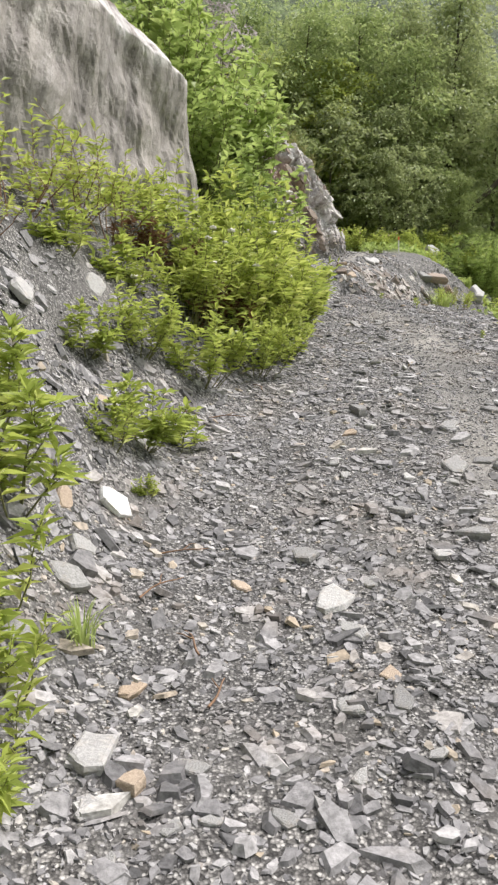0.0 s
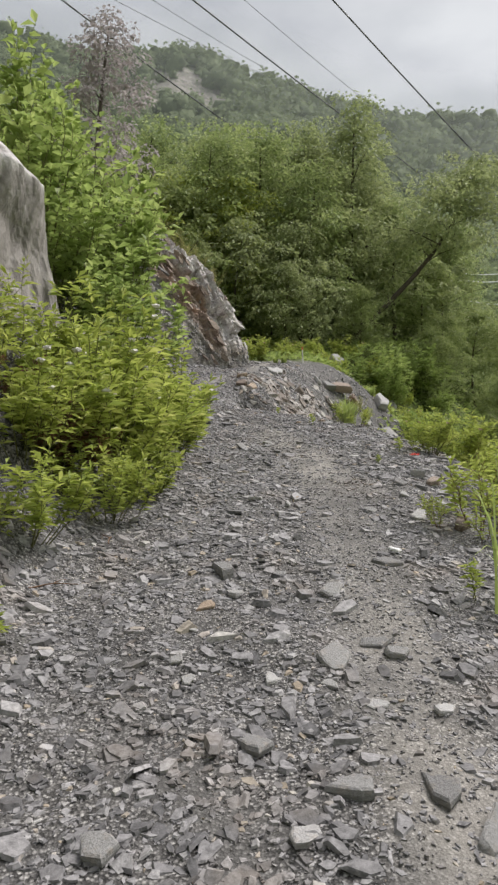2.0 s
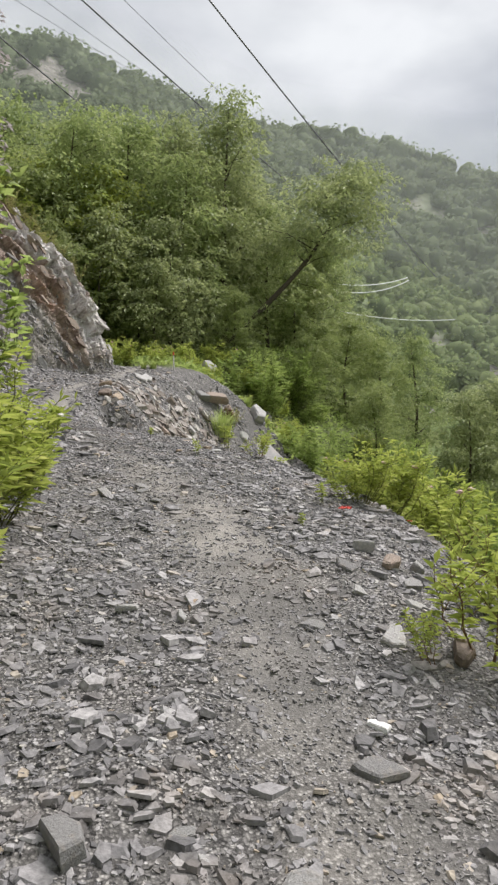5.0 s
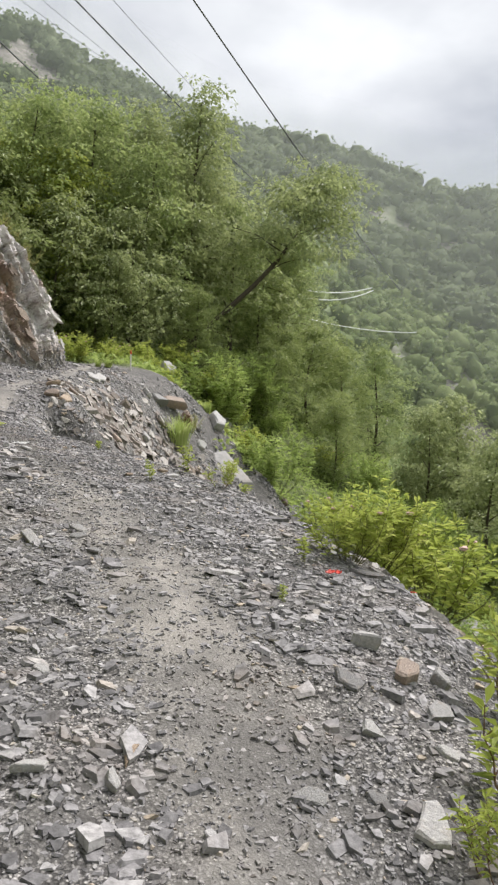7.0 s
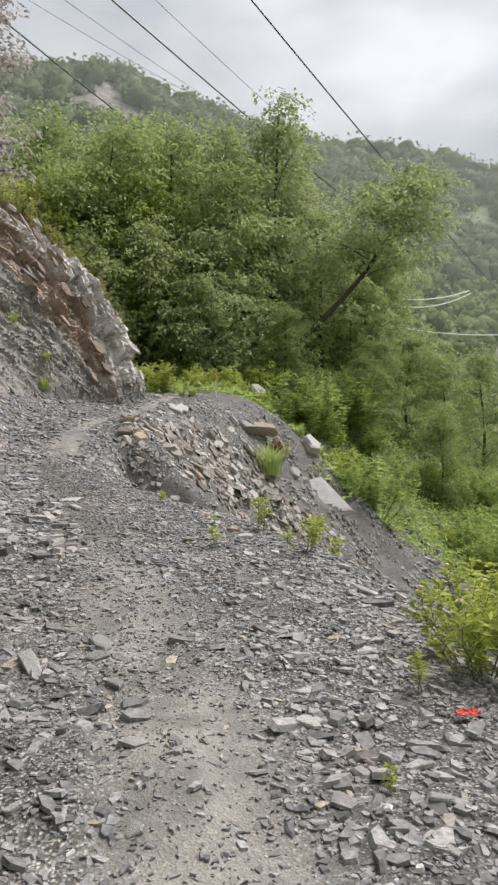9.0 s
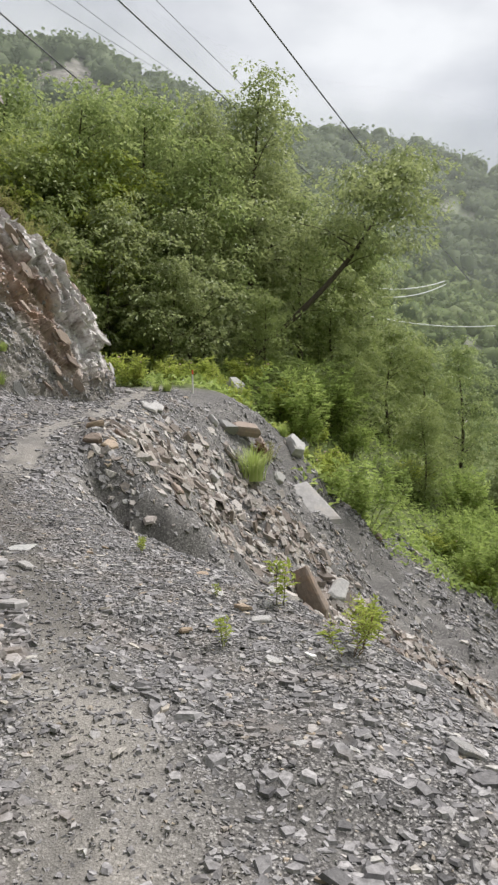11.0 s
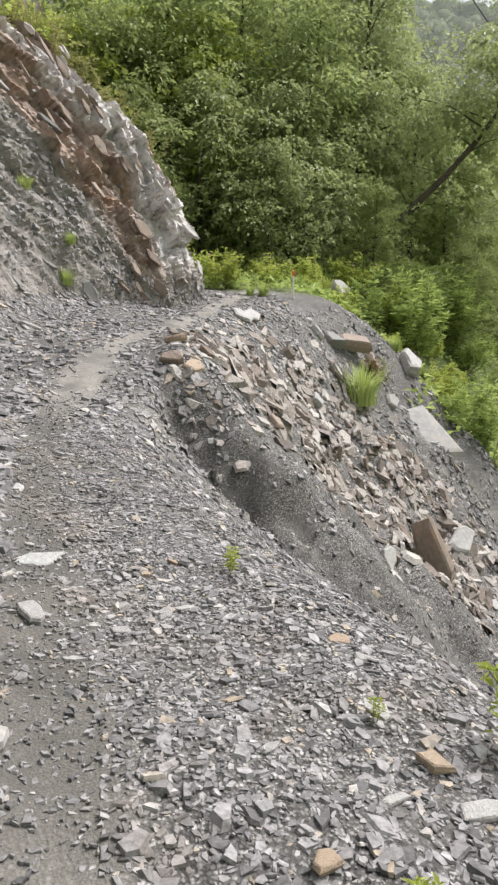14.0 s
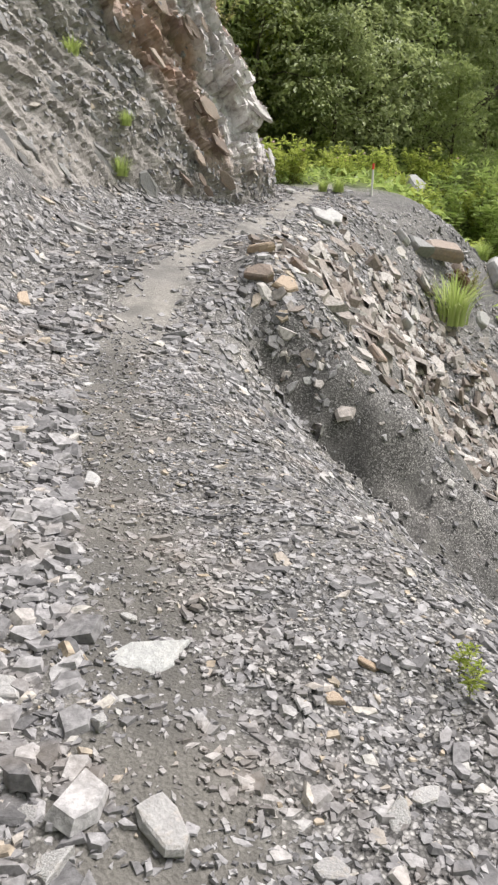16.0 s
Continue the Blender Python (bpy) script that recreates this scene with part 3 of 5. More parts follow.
def shrub(seed, stems, height, spread_r, leaf, mat, label, per_stem=70, flowers=0, name="shrub", flower_mat=None, stem_mat=None, bare=0.2, wide=1.0):
    """A leafy shrub at the origin: stems with side twigs, narrow leaves along them, flower heads."""
    rs = np.random.default_rng(seed)
    root = tagged(new(name), label, "shrub", "wild shrubs on the hillside")
    st, pos, way, heads = [], [], [], []

    def dress(line, ts, count, t0):
        t = t0 + (1 - t0) * rs.uniform(0, 1, count) ** 0.8
        p = np.stack([np.interp(t, ts, line[:, i]) for i in range(3)], -1)
        az = rs.uniform(0, 2 * math.pi, count)
        axis = line[-1] - line[0]
        axis = axis / np.linalg.norm(axis)
        w = np.stack((np.cos(az), np.sin(az), rs.uniform(-0.15, 0.5, count)), -1) + axis * (0.35 + 1.3 * (t > 0.93))[:, None]
        pos.append(p + rs.normal(size=(count, 3)) * 0.008)
        way.append(w)

    for k in range(stems):
        a, out = rs.uniform(0, 2 * math.pi), spread_r * rs.uniform(0.1, 1.0) ** 0.7
        h = height * rs.uniform(0.45, 1.1) * (1 - 0.3 * out / spread_r)
        foot = np.array([math.cos(a) * out * 0.3, math.sin(a) * out * 0.3, -0.05])
        top = np.array([math.cos(a) * out, math.sin(a) * out, h])
        ts = np.linspace(0, 1, 6)
        line = foot + (top - foot) * ts[:, None] + np.array([math.cos(a), math.sin(a), 0]) * (0.15 * out * np.sin(ts * math.pi))[:, None]
        line[1:] += rs.normal(size=(5, 3)) * 0.02 * height
        st.append(tube(line[::2] if len(line) > 6 else line, np.linspace(0.0065, 0.002, 6) * (0.6 + height * 0.5), 3))
        dress(line, ts, per_stem // 2, bare)
        for q in range(4):
            t = rs.uniform(0.3, 0.85)
            p = np.array([np.interp(t, ts, line[:, i]) for i in range(3)])
            b = rs.uniform(0, 2 * math.pi)
            twig_l = height * rs.uniform(0.14, 0.3)
            d = np.array([math.cos(b), math.sin(b), rs.uniform(0.5, 1.3)])
            tw = p + d / np.linalg.norm(d) * twig_l * np.linspace(0, 1, 2)[:, None]
            st.append(tube(tw, (0.003, 0.0015), 3))
            dress(tw, np.linspace(0, 1, 2), per_stem // 7, 0.1)
        if k < flowers:
            heads.append(line[-1])
    part("branchwork", mesh_from("branchwork", *join(st), stem_mat or m_stem, True), root)["kind"] = "stuff"
    pos, way = np.concatenate(pos), np.concatenate(way)
    ln = leaf * rs.uniform(0.5, 1.25, len(pos))
    part("foliage", mesh_from("foliage", *leaves(pos, way, ln, ln * rs.uniform(0.1, 0.17, len(pos)) * wide, rs), mat), root)["kind"] = "stuff"
    for h in heads:
        part("flower_head", flower_mesh(rs, flower_mat or m_flower), root, "small pale flower head").location = h
    return root


def grass(seed, blades, height, label, mat, spread_r=0.12, width=0.006):
    rs = np.random.default_rng(seed)
    vs, cs, ls = [], [], []
    for k in range(blades):
        a, out = rs.uniform(0, 2 * math.pi), rs.uniform(0.1, 1.0)
        h = height * rs.uniform(0.5, 1.05)
        d = np.array([math.cos(a), math.sin(a), 0])
        sd = np.array([-math.sin(a), math.cos(a), 0])
        foot = d * spread_r * rs.uniform(0, 0.6)
        rows = []
        for i in range(6):
            t = i / 5
            p = foot + d * out * h * 0.7 * t ** 2.2 + np.array([0, 0, h * (t - 0.5 * out * t ** 3)])
            w = width * (1 - t) ** 0.6 + 0.0004
            rows += [p + sd * w + d * 0.0, p - sd * w]
        o = len(vs)
        vs += rows
        for i in range(5):
            ls += [o + 2 * i, o + 2 * i + 1, o + 2 * i + 3, o + 2 * i + 2]
            cs.append(4)
    return tagged(new("grass_tuft", mesh_from("grass_tuft", np.array(vs), cs, ls, mat, True)), label, "grass")


def tree(seed, height, crown_r, mat, label, lean=(0, 0), clumps=44, per=60, leaf=0.15, low=0.1, name="tree", flat=0.75):
    """A broadleaf tree: tapered trunk, limbs, and a crown of leafy sprays with gaps."""
    rs = np.random.default_rng(seed)
    root = tagged(new(name), label, "tree", "trees of the forest")
    ts = np.linspace(0, 1, 9)
    bend = rs.normal(size=2) * 0.04 * height
    line = np.stack((lean[0] * height * ts + bend[0] * np.sin(ts * 3), lean[1] * height * ts + bend[1] * np.sin(ts * 4), height * 0.93 * ts - 0.3), -1)
    r0 = height * 0.016
    part("trunk", mesh_from("trunk", *tube(line, r0 * (1 - ts * 0.88), 7), m_bark, True), root)
    pos, way = [], []
    for k in range(clumps):
        t = low + (1 - low) * (k + rs.uniform()) / clumps
        p0 = np.array([np.interp(t, ts, line[:, i]) for i in range(3)])
        a = k * 2.4 + rs.uniform(-0.6, 0.6)
        prof = math.sin(min(1.0, (t - low) / (1 - low) * 0.72 + 0.3) * math.pi) ** 0.6
        out = crown_r * prof * rs.uniform(0.4, 1.15)
        end = p0 + np.array([math.cos(a) * out, math.sin(a) * out, out * rs.uniform(-0.1, 0.5)])
        mid = (p0 + end) / 2 + np.array([0, 0, 0.08 * out])
        if k % 3 == 0:
            part("limb", mesh_from("limb", *tube((p0, mid, end), (r0 * 0.34 * (1.2 - t), r0 * 0.2 * (1.2 - t), 0.012), 4), m_bark, True), root)
        for q in range(4):
            c = p0 + (end - p0) * rs.uniform(0.45, 1.1) + rs.normal(size=3) * crown_r * 0.13
            cr = crown_r * rs.uniform(0.13, 0.26)
            d = rs.normal(size=(per, 3))
            d /= np.linalg.norm(d, axis=-1, keepdims=True)
            d[:, 2] = np.where(rs.uniform(size=per) < 0.75, np.abs(d[:, 2]), d[:, 2])
            pos.append(c + d * cr * rs.uniform(0.6, 1.0, (per, 1)) ** 0.7 * np.array([1.25, 1.25, flat]))
            way.append(d * np.array([1, 1, 0.2]) + rs.normal(size=(per, 3)) * 0.4 - np.array([0, 0, 0.2]))
    pos, way = np.concatenate(pos), np.concatenate(way)
    ln = leaf * rs.uniform(0.6, 1.5, len(pos))
    part("crown", mesh_from("crown", *leaves(pos, way, ln, ln * rs.uniform(0.24, 0.38, len(pos)), rs), mat), root)["kind"] = "stuff"
    return root


def plant(proto, x, y, turn=0.0, size=1.0, sink=0.0, tip=(0, 0)):
    ob = copy_thing(proto, Matrix.Identity(4))
    ob.matrix_basis = pose(x, y, zat(x, y) - sink, tip[0], tip[1], turn) @ Matrix.Diagonal((size, size, size, 1))
    return ob


def stand(proto, x, y, turn=0.0, size=1.0, sink=0.0, tip=(0, 0)):
    """Moves the first of its kind to its own place."""
    proto.matrix_basis = pose(x, y, zat(x, y) - sink, tip[0], tip[1], turn) @ Matrix.Diagonal((size, size, size, 1))
    return proto


# willowy shrubs on the uphill bank
s_a = stand(shrub(1, 24, 1.15, 0.7, 0.12, m_leaf_fresh, "bright green willow-leaved shrub growing at the foot of the bank", 80, 4), -0.05, 7.0)
s_b = stand(shrub(2, 16, 0.75, 0.48, 0.11, m_leaf_fresh, "low bright green leafy shrub beside the gravel path", 60), 0.45, 8.2)
s_c = stand(shrub(3, 9, 0.5, 0.26, 0.115, m_leaf_fresh, "small green leafy weed on the stony bank", 48), -0.92, 2.85)
s_d = stand(shrub(4, 20, 1.6, 0.8, 0.13, m_leaf_mid, "tall loose green broad-leaved shrub on the rocky bank", 62, wide=2.0), -0.7, 9.2)
s_g = stand(shrub(5, 8, 0.95, 0.55, 0.09, m_leaf_fresh, "thin straggling green shrub on the stony bank", 60, stem_mat=m_drystem, bare=0.35), -1.35, 5.9)
for x, y, tr, sz in ((-0.5, 6.3, 40, 0.8), (-0.2, 7.7, 90, 1.05), (0.3, 8.9, 160, 0.95), (-0.75, 7.2, 200, 0.9), (0.05, 6.4, 280, 0.6), (0.25, 7.9, 15, 0.85), (-0.3, 6.9, 120, 0.95)):
    plant(s_a, x, y, tr, sz)
for x, y, tr, sz in ((0.2, 7.4, 60, 1.0), (0.7, 9.3, 130, 0.9), (-0.35, 5.6, 210, 0.8), (-0.75, 5.2, 20, 0.7), (0.3, 6.9, 250, 0.7)):
    plant(s_b, x, y, tr, sz)
for x, y, tr, sz in ((-0.74, 2.0, 80, 0.75), (-0.85, 2.3, 120, 0.9), (-0.66, 1.75, 150, 0.6), (-0.6, 4.2, 190, 0.85), (-1.0, 4.7, 230, 0.7), (-0.42, 4.5, 10, 0.6), (-1.25, 5.3, 60, 0.8), (-1.05, 3.1, 330, 0.9), (-0.72, 3.9, 45, 0.6), (-0.51, 3.72, 45, 0.25), (-0.95, 5.9, 70, 0.9)):
    plant(s_c, x, y, tr, sz)
for x, y, tr, sz in ((-1.6, 5.3, 100, 1.0), (-1.1, 6.2, 310, 0.9), (-1.5, 4.4, 140, 0.6)):
    plant(s_g, x, y, tr, sz)
for x, y, tr, sz in ((-0.2, 9.8, 100, 1.1), (-1.0, 9.8, 170, 1.25), (-0.4, 10.8, 220, 1.2), (-1.4, 11.2, 300, 1.3), (-2.4, 10.6, 75, 1.4), (0.0, 9.3, 260, 0.9), (-0.3, 10.4, 15, 1.15), (-0.5, 11.3, 95, 1.2), (-0.8, 11.9, 250, 1.5), (-0.7, 12.5, 40, 1.1), (-1.2, 13.0, 340, 1.1)):
    plant(s_d, x, y, tr, sz)
for x, y, z, tr, sz, pr in ((-2.0, 8.2, 4.75, 230, 0.8, s_g), (-2.9, 7.0, 5.6, 290, 0.9, s_g)):
    plant(pr, x, y, tr, sz).location.z = z

s_k = stand(shrub(15, 9, 0.6, 0.3, 0.09, m_dead, "dead reddish-brown fronds among the green shrubs", 70, stem_mat=m_drystem), -0.3, 6.55)
for x, y, tr, sz in ((-0.55, 6.75, 60, 1.0), (-0.9, 6.4, 130, 0.8), (0.05, 7.3, 200, 0.8), (2.55, 5.05, 20, 0.6)):
    plant(s_k, x, y, tr, sz)
s_m = stand(shrub(16, 16, 1.2, 0.7, 0.1, m_dry, "dry yellowish shrub on top of the rock", 85, stem_mat=m_drystem), -2.3, 25.0)
for x, y, z, tr, sz, pr in ((1.75, 23.8, 5.7, 40, 0.7, s_m), (1.2, 23.9, 6.3, 90, 0.8, s_m), (0.6, 24.0, 6.8, 150, 0.9, s_m), (0.0, 23.9, 7.1, 210, 1.0, s_m), (-0.6, 23.7, 7.3, 260, 1.1, s_m), (-1.3, 23.5, 7.5, 300, 1.1, s_d), (-2.0, 23.4, 7.6, 20, 1.2, s_m), (-2.8, 23.2, 7.6, 75, 1.3, s_d), (-3.6, 22.6, 7.7, 120, 1.2, s_m), (2.3, 24.0, 4.7, 170, 0.6, s_b), (-1.9, 8.5, 4.75, 20, 0.6, s_m), (-2.6, 7.9, 5.2, 80, 0.7, s_m), (-3.2, 7.2, 5.7, 140, 0.7, s_m), (-1.5, 8.0, 4.6, 200, 0.5, s_k)):
    plant(pr, x, y, tr, sz).location.z = z

# shrubs along the downhill edge
s_e = stand(shrub(6, 22, 1.0, 0.6, 0.11, m_leaf_fresh, "bright green leafy shrub at the path edge", 75, 3, flower_mat=m_pink), 3.95, 9.75, 0, 0.8)
s_f = stand(shrub(7, 26, 1.8, 1.1, 0.16, m_leaf_mid, "bushy green shrub on the steep slope", 110), 8.6, 14.5)
s_h = stand(shrub(8, 5, 0.75, 0.3, 0.09, m_leaf_fresh, "yellow-green shrub with reddish stems at the path edge", 55, stem_mat=m_drystem), 2.72, 6.3)
for x, y, tr, sz in ((3.75, 7.1, 70, 0.65), (4.4, 9.6, 140, 1.0), (4.7, 10.6, 190, 0.9), (3.3, 6.6, 300, 0.8), (3.3, 8.95, 10, 0.55), (3.2, 5.6, 95, 0.7), (5.0, 8.6, 33, 1.1), (4.5, 8.2, 210, 0.8), (2.9, 4.8, 250, 0.6)):
    plant(s_e, x, y, tr, sz)
for x, y, tr, sz in ((3.01, 10.95, 100, 0.5), (3.1, 11.1, 160, 0.45), (2.9, 5.5, 60, 0.9), (2.6, 6.0, 120, 0.6), (3.05, 6.9, 200, 0.9), (2.4, 6.2, 320, 0.45)):
    plant(s_h, x, y, tr, sz)
s_w = stand(shrub(9, 2, 0.32, 0.08, 0.075, m_leaf_fresh, "small green seedling growing in the scree", 44, name="weed"), 2.9, 11.72)
for x, y, tr, sz in ((2.41, 11.09, 50, 0.55), (2.24, 13.04, 200, 0.4), (2.23, 12.95, 250, 0.4), (2.45, 8.02, 300, 0.35), (2.54, 11.84, 20, 0.3), (2.14, 5.06, 80, 0.8), (5.6, 17.0, 130, 0.9), (6.6, 18.6, 10, 1.2), (7.0, 19.2, 60, 1.2), (2.86, 8.7, 90, 0.6), (3.6, 11.9, 200, 0.9)):
    plant(s_w, x, y, tr, sz)
g_a = stand(grass(21, 15, 0.95, "tall green grass tuft at the path edge", m_grass, 0.3, 0.008), 2.3, 4.98)
plant(g_a, 2.42, 5.12, 130, 0.65)
stand(grass(22, 60, 0.2, "short dry green grass tuft on the stones", m_grass, 0.08, 0.004), -0.57, 2.46)
g_c = stand(grass(23, 260, 0.55, "feathery green grass clump on the slope", m_grass, 0.3, 0.007), 5.71, 22.78, 0, 1.7)
for x, y, tr, sz in ((7.3, 25.9, 210, 0.8), (2.6, 24.2, 20, 0.4), (4.2, 25.0, 75, 0.6), (3.95, 25.1, 33, 0.5)):
    plant(g_c, x, y, tr, sz)
for x, y, z, tr, sz in ((0.14, 21.3, 4.83, 40, 0.55), (0.78, 21.2, 4.13, 90, 0.4), (0.72, 21.15, 3.55, 150, 0.55)):
    plant(g_c, x, y, tr, sz).location.z = z
plant(s_m, 6.25, 23.7, 30, 0.45)
plant(s_k, 6.0, 23.55, 80, 0.7)
rs = np.random.default_rng(31)
for k in range(62):
    y = rs.uniform(9, 36)
    x = float(table(np.array([y]), EDGE_R)[0]) + rs.uniform(9.5 if y < 18 else 8.0 if y < 24.5 else 1.4, 16)
    plant(rs.choice([s_f, s_f, s_e]), x, y, rs.uniform(0, 360), rs.uniform(0.75, 1.45))
for k in range(60):
    x, y = rs.uniform(-3, 10), rs.uniform(26.4, 31)
    plant(rs.choice([s_e, s_e, s_b]), x, y, rs.uniform(0, 360), rs.uniform(0.5, 1.2))

# forest behind the crest
t_a = stand(tree(11, 10.5, 3.4, m_leaf_dark, "dense dark green broadleaf tree on the hillside"), 5.0, 37.0)
t_b = stand(tree(12, 12.5, 3.0, m_leaf_olive, "tall grey-green tree rising over the forest", clumps=52), 9.9, 38.5)
stand(tree(13, 9.6, 3.3, m_leaf_olive, "leaning broadleaf tree with an exposed dark trunk", (0.76, 0.0), low=0.44, clumps=46, flat=0.5), 8.2, 35.6)
t_d = stand(tree(14, 7.5, 2.8, m_leaf_valley, "rounded olive-green tree on the hillside", low=0.05), 0.5, 34.0)
for x, y, tr, sz, pr in ((2.4, 35.5, 30, 0.95, t_a), (-0.5, 38, 80, 1.05, t_a), (7.2, 35.2, 140, 0.85, t_a), (4.0, 40, 200, 1.1, t_a), (-3.2, 34, 260, 0.8, t_d), (-2.0, 31.5, 320, 0.7, t_d), (-6, 36, 10, 1.0, t_d), (-4.5, 40, 70, 1.0, t_a),
                         (7.6, 40, 110, 0.95, t_b), (12.5, 40, 150, 0.75, t_a), (10.2, 41, 15, 0.8, t_a), (14.5, 41, 190, 0.7, t_d), (16.5, 39, 230, 0.7, t_d), (13.5, 36, 290, 0.55, t_d), (17, 44, 60, 0.8, t_a), (20, 43, 25, 0.75, t_d), (15.5, 34, 75, 0.5, t_d), (12, 33.5, 220, 0.45, t_d), (-9, 38, 200, 1.1, t_a), (-7, 32, 100, 0.9, t_d), (24, 46, 300, 0.8, t_a), (19, 50, 20, 0.9, t_a), (14, 48, 50, 1.0, t_d), (2, 31.5, 200, 0.42, t_d), (5, 32.5, 250, 0.5, t_d), (8.5, 32, 330, 0.42, t_d)):
    plant(pr, x, y, tr, sz)

t_e = stand(tree(17, 8.0, 2.6, m_leaf_fresh, "bright yellow-green tree on the hillside", low=0.05), -3.6, 31.0)
for x, y, tr, sz in ((-1.2, 33.5, 50, 0.95), (-6.0, 33.0, 140, 1.1), (-3.0, 36.5, 210, 1.15), (1.2, 36.8, 20, 1.1), (3.4, 36.0, 260, 1.0), (-8.0, 35.0, 310, 1.2)):
    plant(t_e, x, y, tr, sz)
stand(tree(18, 12.5, 1.9, m_blush, "slender tree with blush-grey leaves above the cliff", (0.05, 0.0), low=0.45, clumps=26, per=45, leaf=0.13), -1.9, 27.0)
t_l = stand(tree(19, 7.0, 3.0, m_leaf_olive, "rounded green tree on the valley slope", low=0.05, clumps=34, per=55, leaf=0.16), 24.0, 34.0)
rs = np.random.default_rng(88)
for k in range(52):
    az, r = math.radians(rs.uniform(14, 52)), rs.uniform(38, 80)
    x, y = 1 + r * math.sin(az), 6 + r * math.cos(az)
    if scars(np.array([math.degrees(az)]), np.array([r]))[0] < 0.3:
        plant(t_l, x, y, rs.uniform(0, 360), rs.uniform(0.6, 1.1))

for k in range(16):
    plant(t_l, rs.uniform(-10, 12), rs.uniform(40, 48), rs.uniform(0, 360), rs.uniform(1.1, 1.6))
for x, y, tr, sz in ((1.5, 32.5, 20, 0.5), (3.6, 33.2, 90, 0.6), (6.2, 33.4, 170, 0.6), (8.0, 37.0, 35, 0.8), (0.0, 35.5, 75, 0.8), (5.4, 31.6, 120, 0.4)):
    plant(t_l, x, y, tr, sz * 1.35)

# low growth on the soil between the shrubs
rs = np.random.default_rng(63)
ux, uy = rs.uniform(-9, 26, 90000), rs.uniform(9, 42, 90000)
us, uu = ux - table(uy, EDGE_R), table(uy, TOE_L) - ux
ok = ((uy > 26.3) & (us < 14)) | ((us > np.where(uy < 24.5, 8.4, 2.0)) & (us < 14)) | ((uu > 3.0) & (uu < 9) & (uy < 30))
ok &= fbm(ux * 0.8, uy * 0.8, 3, 66) > -0.25
ux, uy = ux[ok], uy[ok]
up = np.stack((ux, uy, land(ux, uy) + rs.uniform(0, 0.22, len(ux))), -1)
uw = rs.normal(size=(len(ux), 3)) * np.array([1, 1, 0.5]) + np.array([0, 0, 0.7])
ul = rs.uniform(0.1, 0.28, len(ux))
tagged(new("undergrowth", mesh_from("undergrowth", *leaves(up, uw, ul, ul * 0.2, rs), m_leaf_mid)), "low bright green weeds covering the hillside soil", "undergrowth", kind="stuff")

# far wooded hillside
def far_wood(name, label, count, r0, r1, a0, a1, mat, seed, crown, per, tall):
    rs = np.random.default_rng(seed)
    r, az = np.sqrt(rs.uniform(r0 ** 2, r1 ** 2, count)), np.radians(rs.uniform(a0, a1, count))
    x, y = 1 + r * np.sin(az), 6 + r * np.cos(az)
    ok = scars(np.degrees(az), r) < rs.uniform(0.15, 0.9, count)
    x, y = x[ok], y[ok]
    z = land(x, y)
    n0 = len(x)
    cr = crown * rs.uniform(0.5, 1.5, (n0, 1, 1))
    d = rs.normal(size=(n0, per, 3))
    d /= np.linalg.norm(d, axis=-1, keepdims=True)
    d[..., 2] = (d[..., 2] * 0.8 + 0.2) * tall
    pos = np.stack((x, y, z), -1)[:, None] + d * cr * rs.uniform(0.82, 1.04, (n0, per, 1)) + np.array([0, 0, 0.2 * tall]) * cr
    way = (d + rs.normal(size=d.shape) * 0.6).reshape(-1, 3)
    ln = np.repeat(cr[:, 0, 0], per) * rs.uniform(0.16, 0.36, n0 * per)
    # lumpy crown masses under the leaves
    seg, tiers = 7, (-0.7, -0.25, 0.25, 0.65, 0.92)
    el, th = np.meshgrid(np.arccos(np.array(tiers)), np.arange(seg) * 2 * np.pi / seg, indexing="ij")
    dome = np.stack((np.sin(el) * np.cos(th), np.sin(el) * np.sin(th), np.cos(el) * tall), -1).reshape(-1, 3)
    rough = rs.uniform(0.5, 1.05, (n0, len(dome), 1))
    v = (np.stack((x, y, z), -1)[:, None] + dome[None] * cr * rough + np.array([0, 0, 0.2 * tall]) * cr).reshape(-1, 3)
    faces = [(t * seg + i, t * seg + (i + 1) % seg, (t + 1) * seg + (i + 1) % seg, (t + 1) * seg + i) for t in range(len(tiers) - 1) for i in range(seg)]
    pattern = np.array(faces + []).ravel()
    pattern = np.concatenate((pattern, np.arange(seg) + (len(tiers) - 1) * seg))
    masses = (v, np.tile(np.array([4] * len(faces) + [seg]), n0), (np.arange(n0)[:, None] * len(dome) + pattern[None]).ravel())
    return tagged(new(name, mesh_from(name, *join([masses, leaves(pos.reshape(-1, 3), way, ln, ln * 0.42, rs)]), mat, True)), label, "forest", kind="stuff")


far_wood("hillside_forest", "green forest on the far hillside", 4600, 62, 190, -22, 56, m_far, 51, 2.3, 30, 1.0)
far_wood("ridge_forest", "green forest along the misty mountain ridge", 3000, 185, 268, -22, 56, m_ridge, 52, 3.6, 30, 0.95)


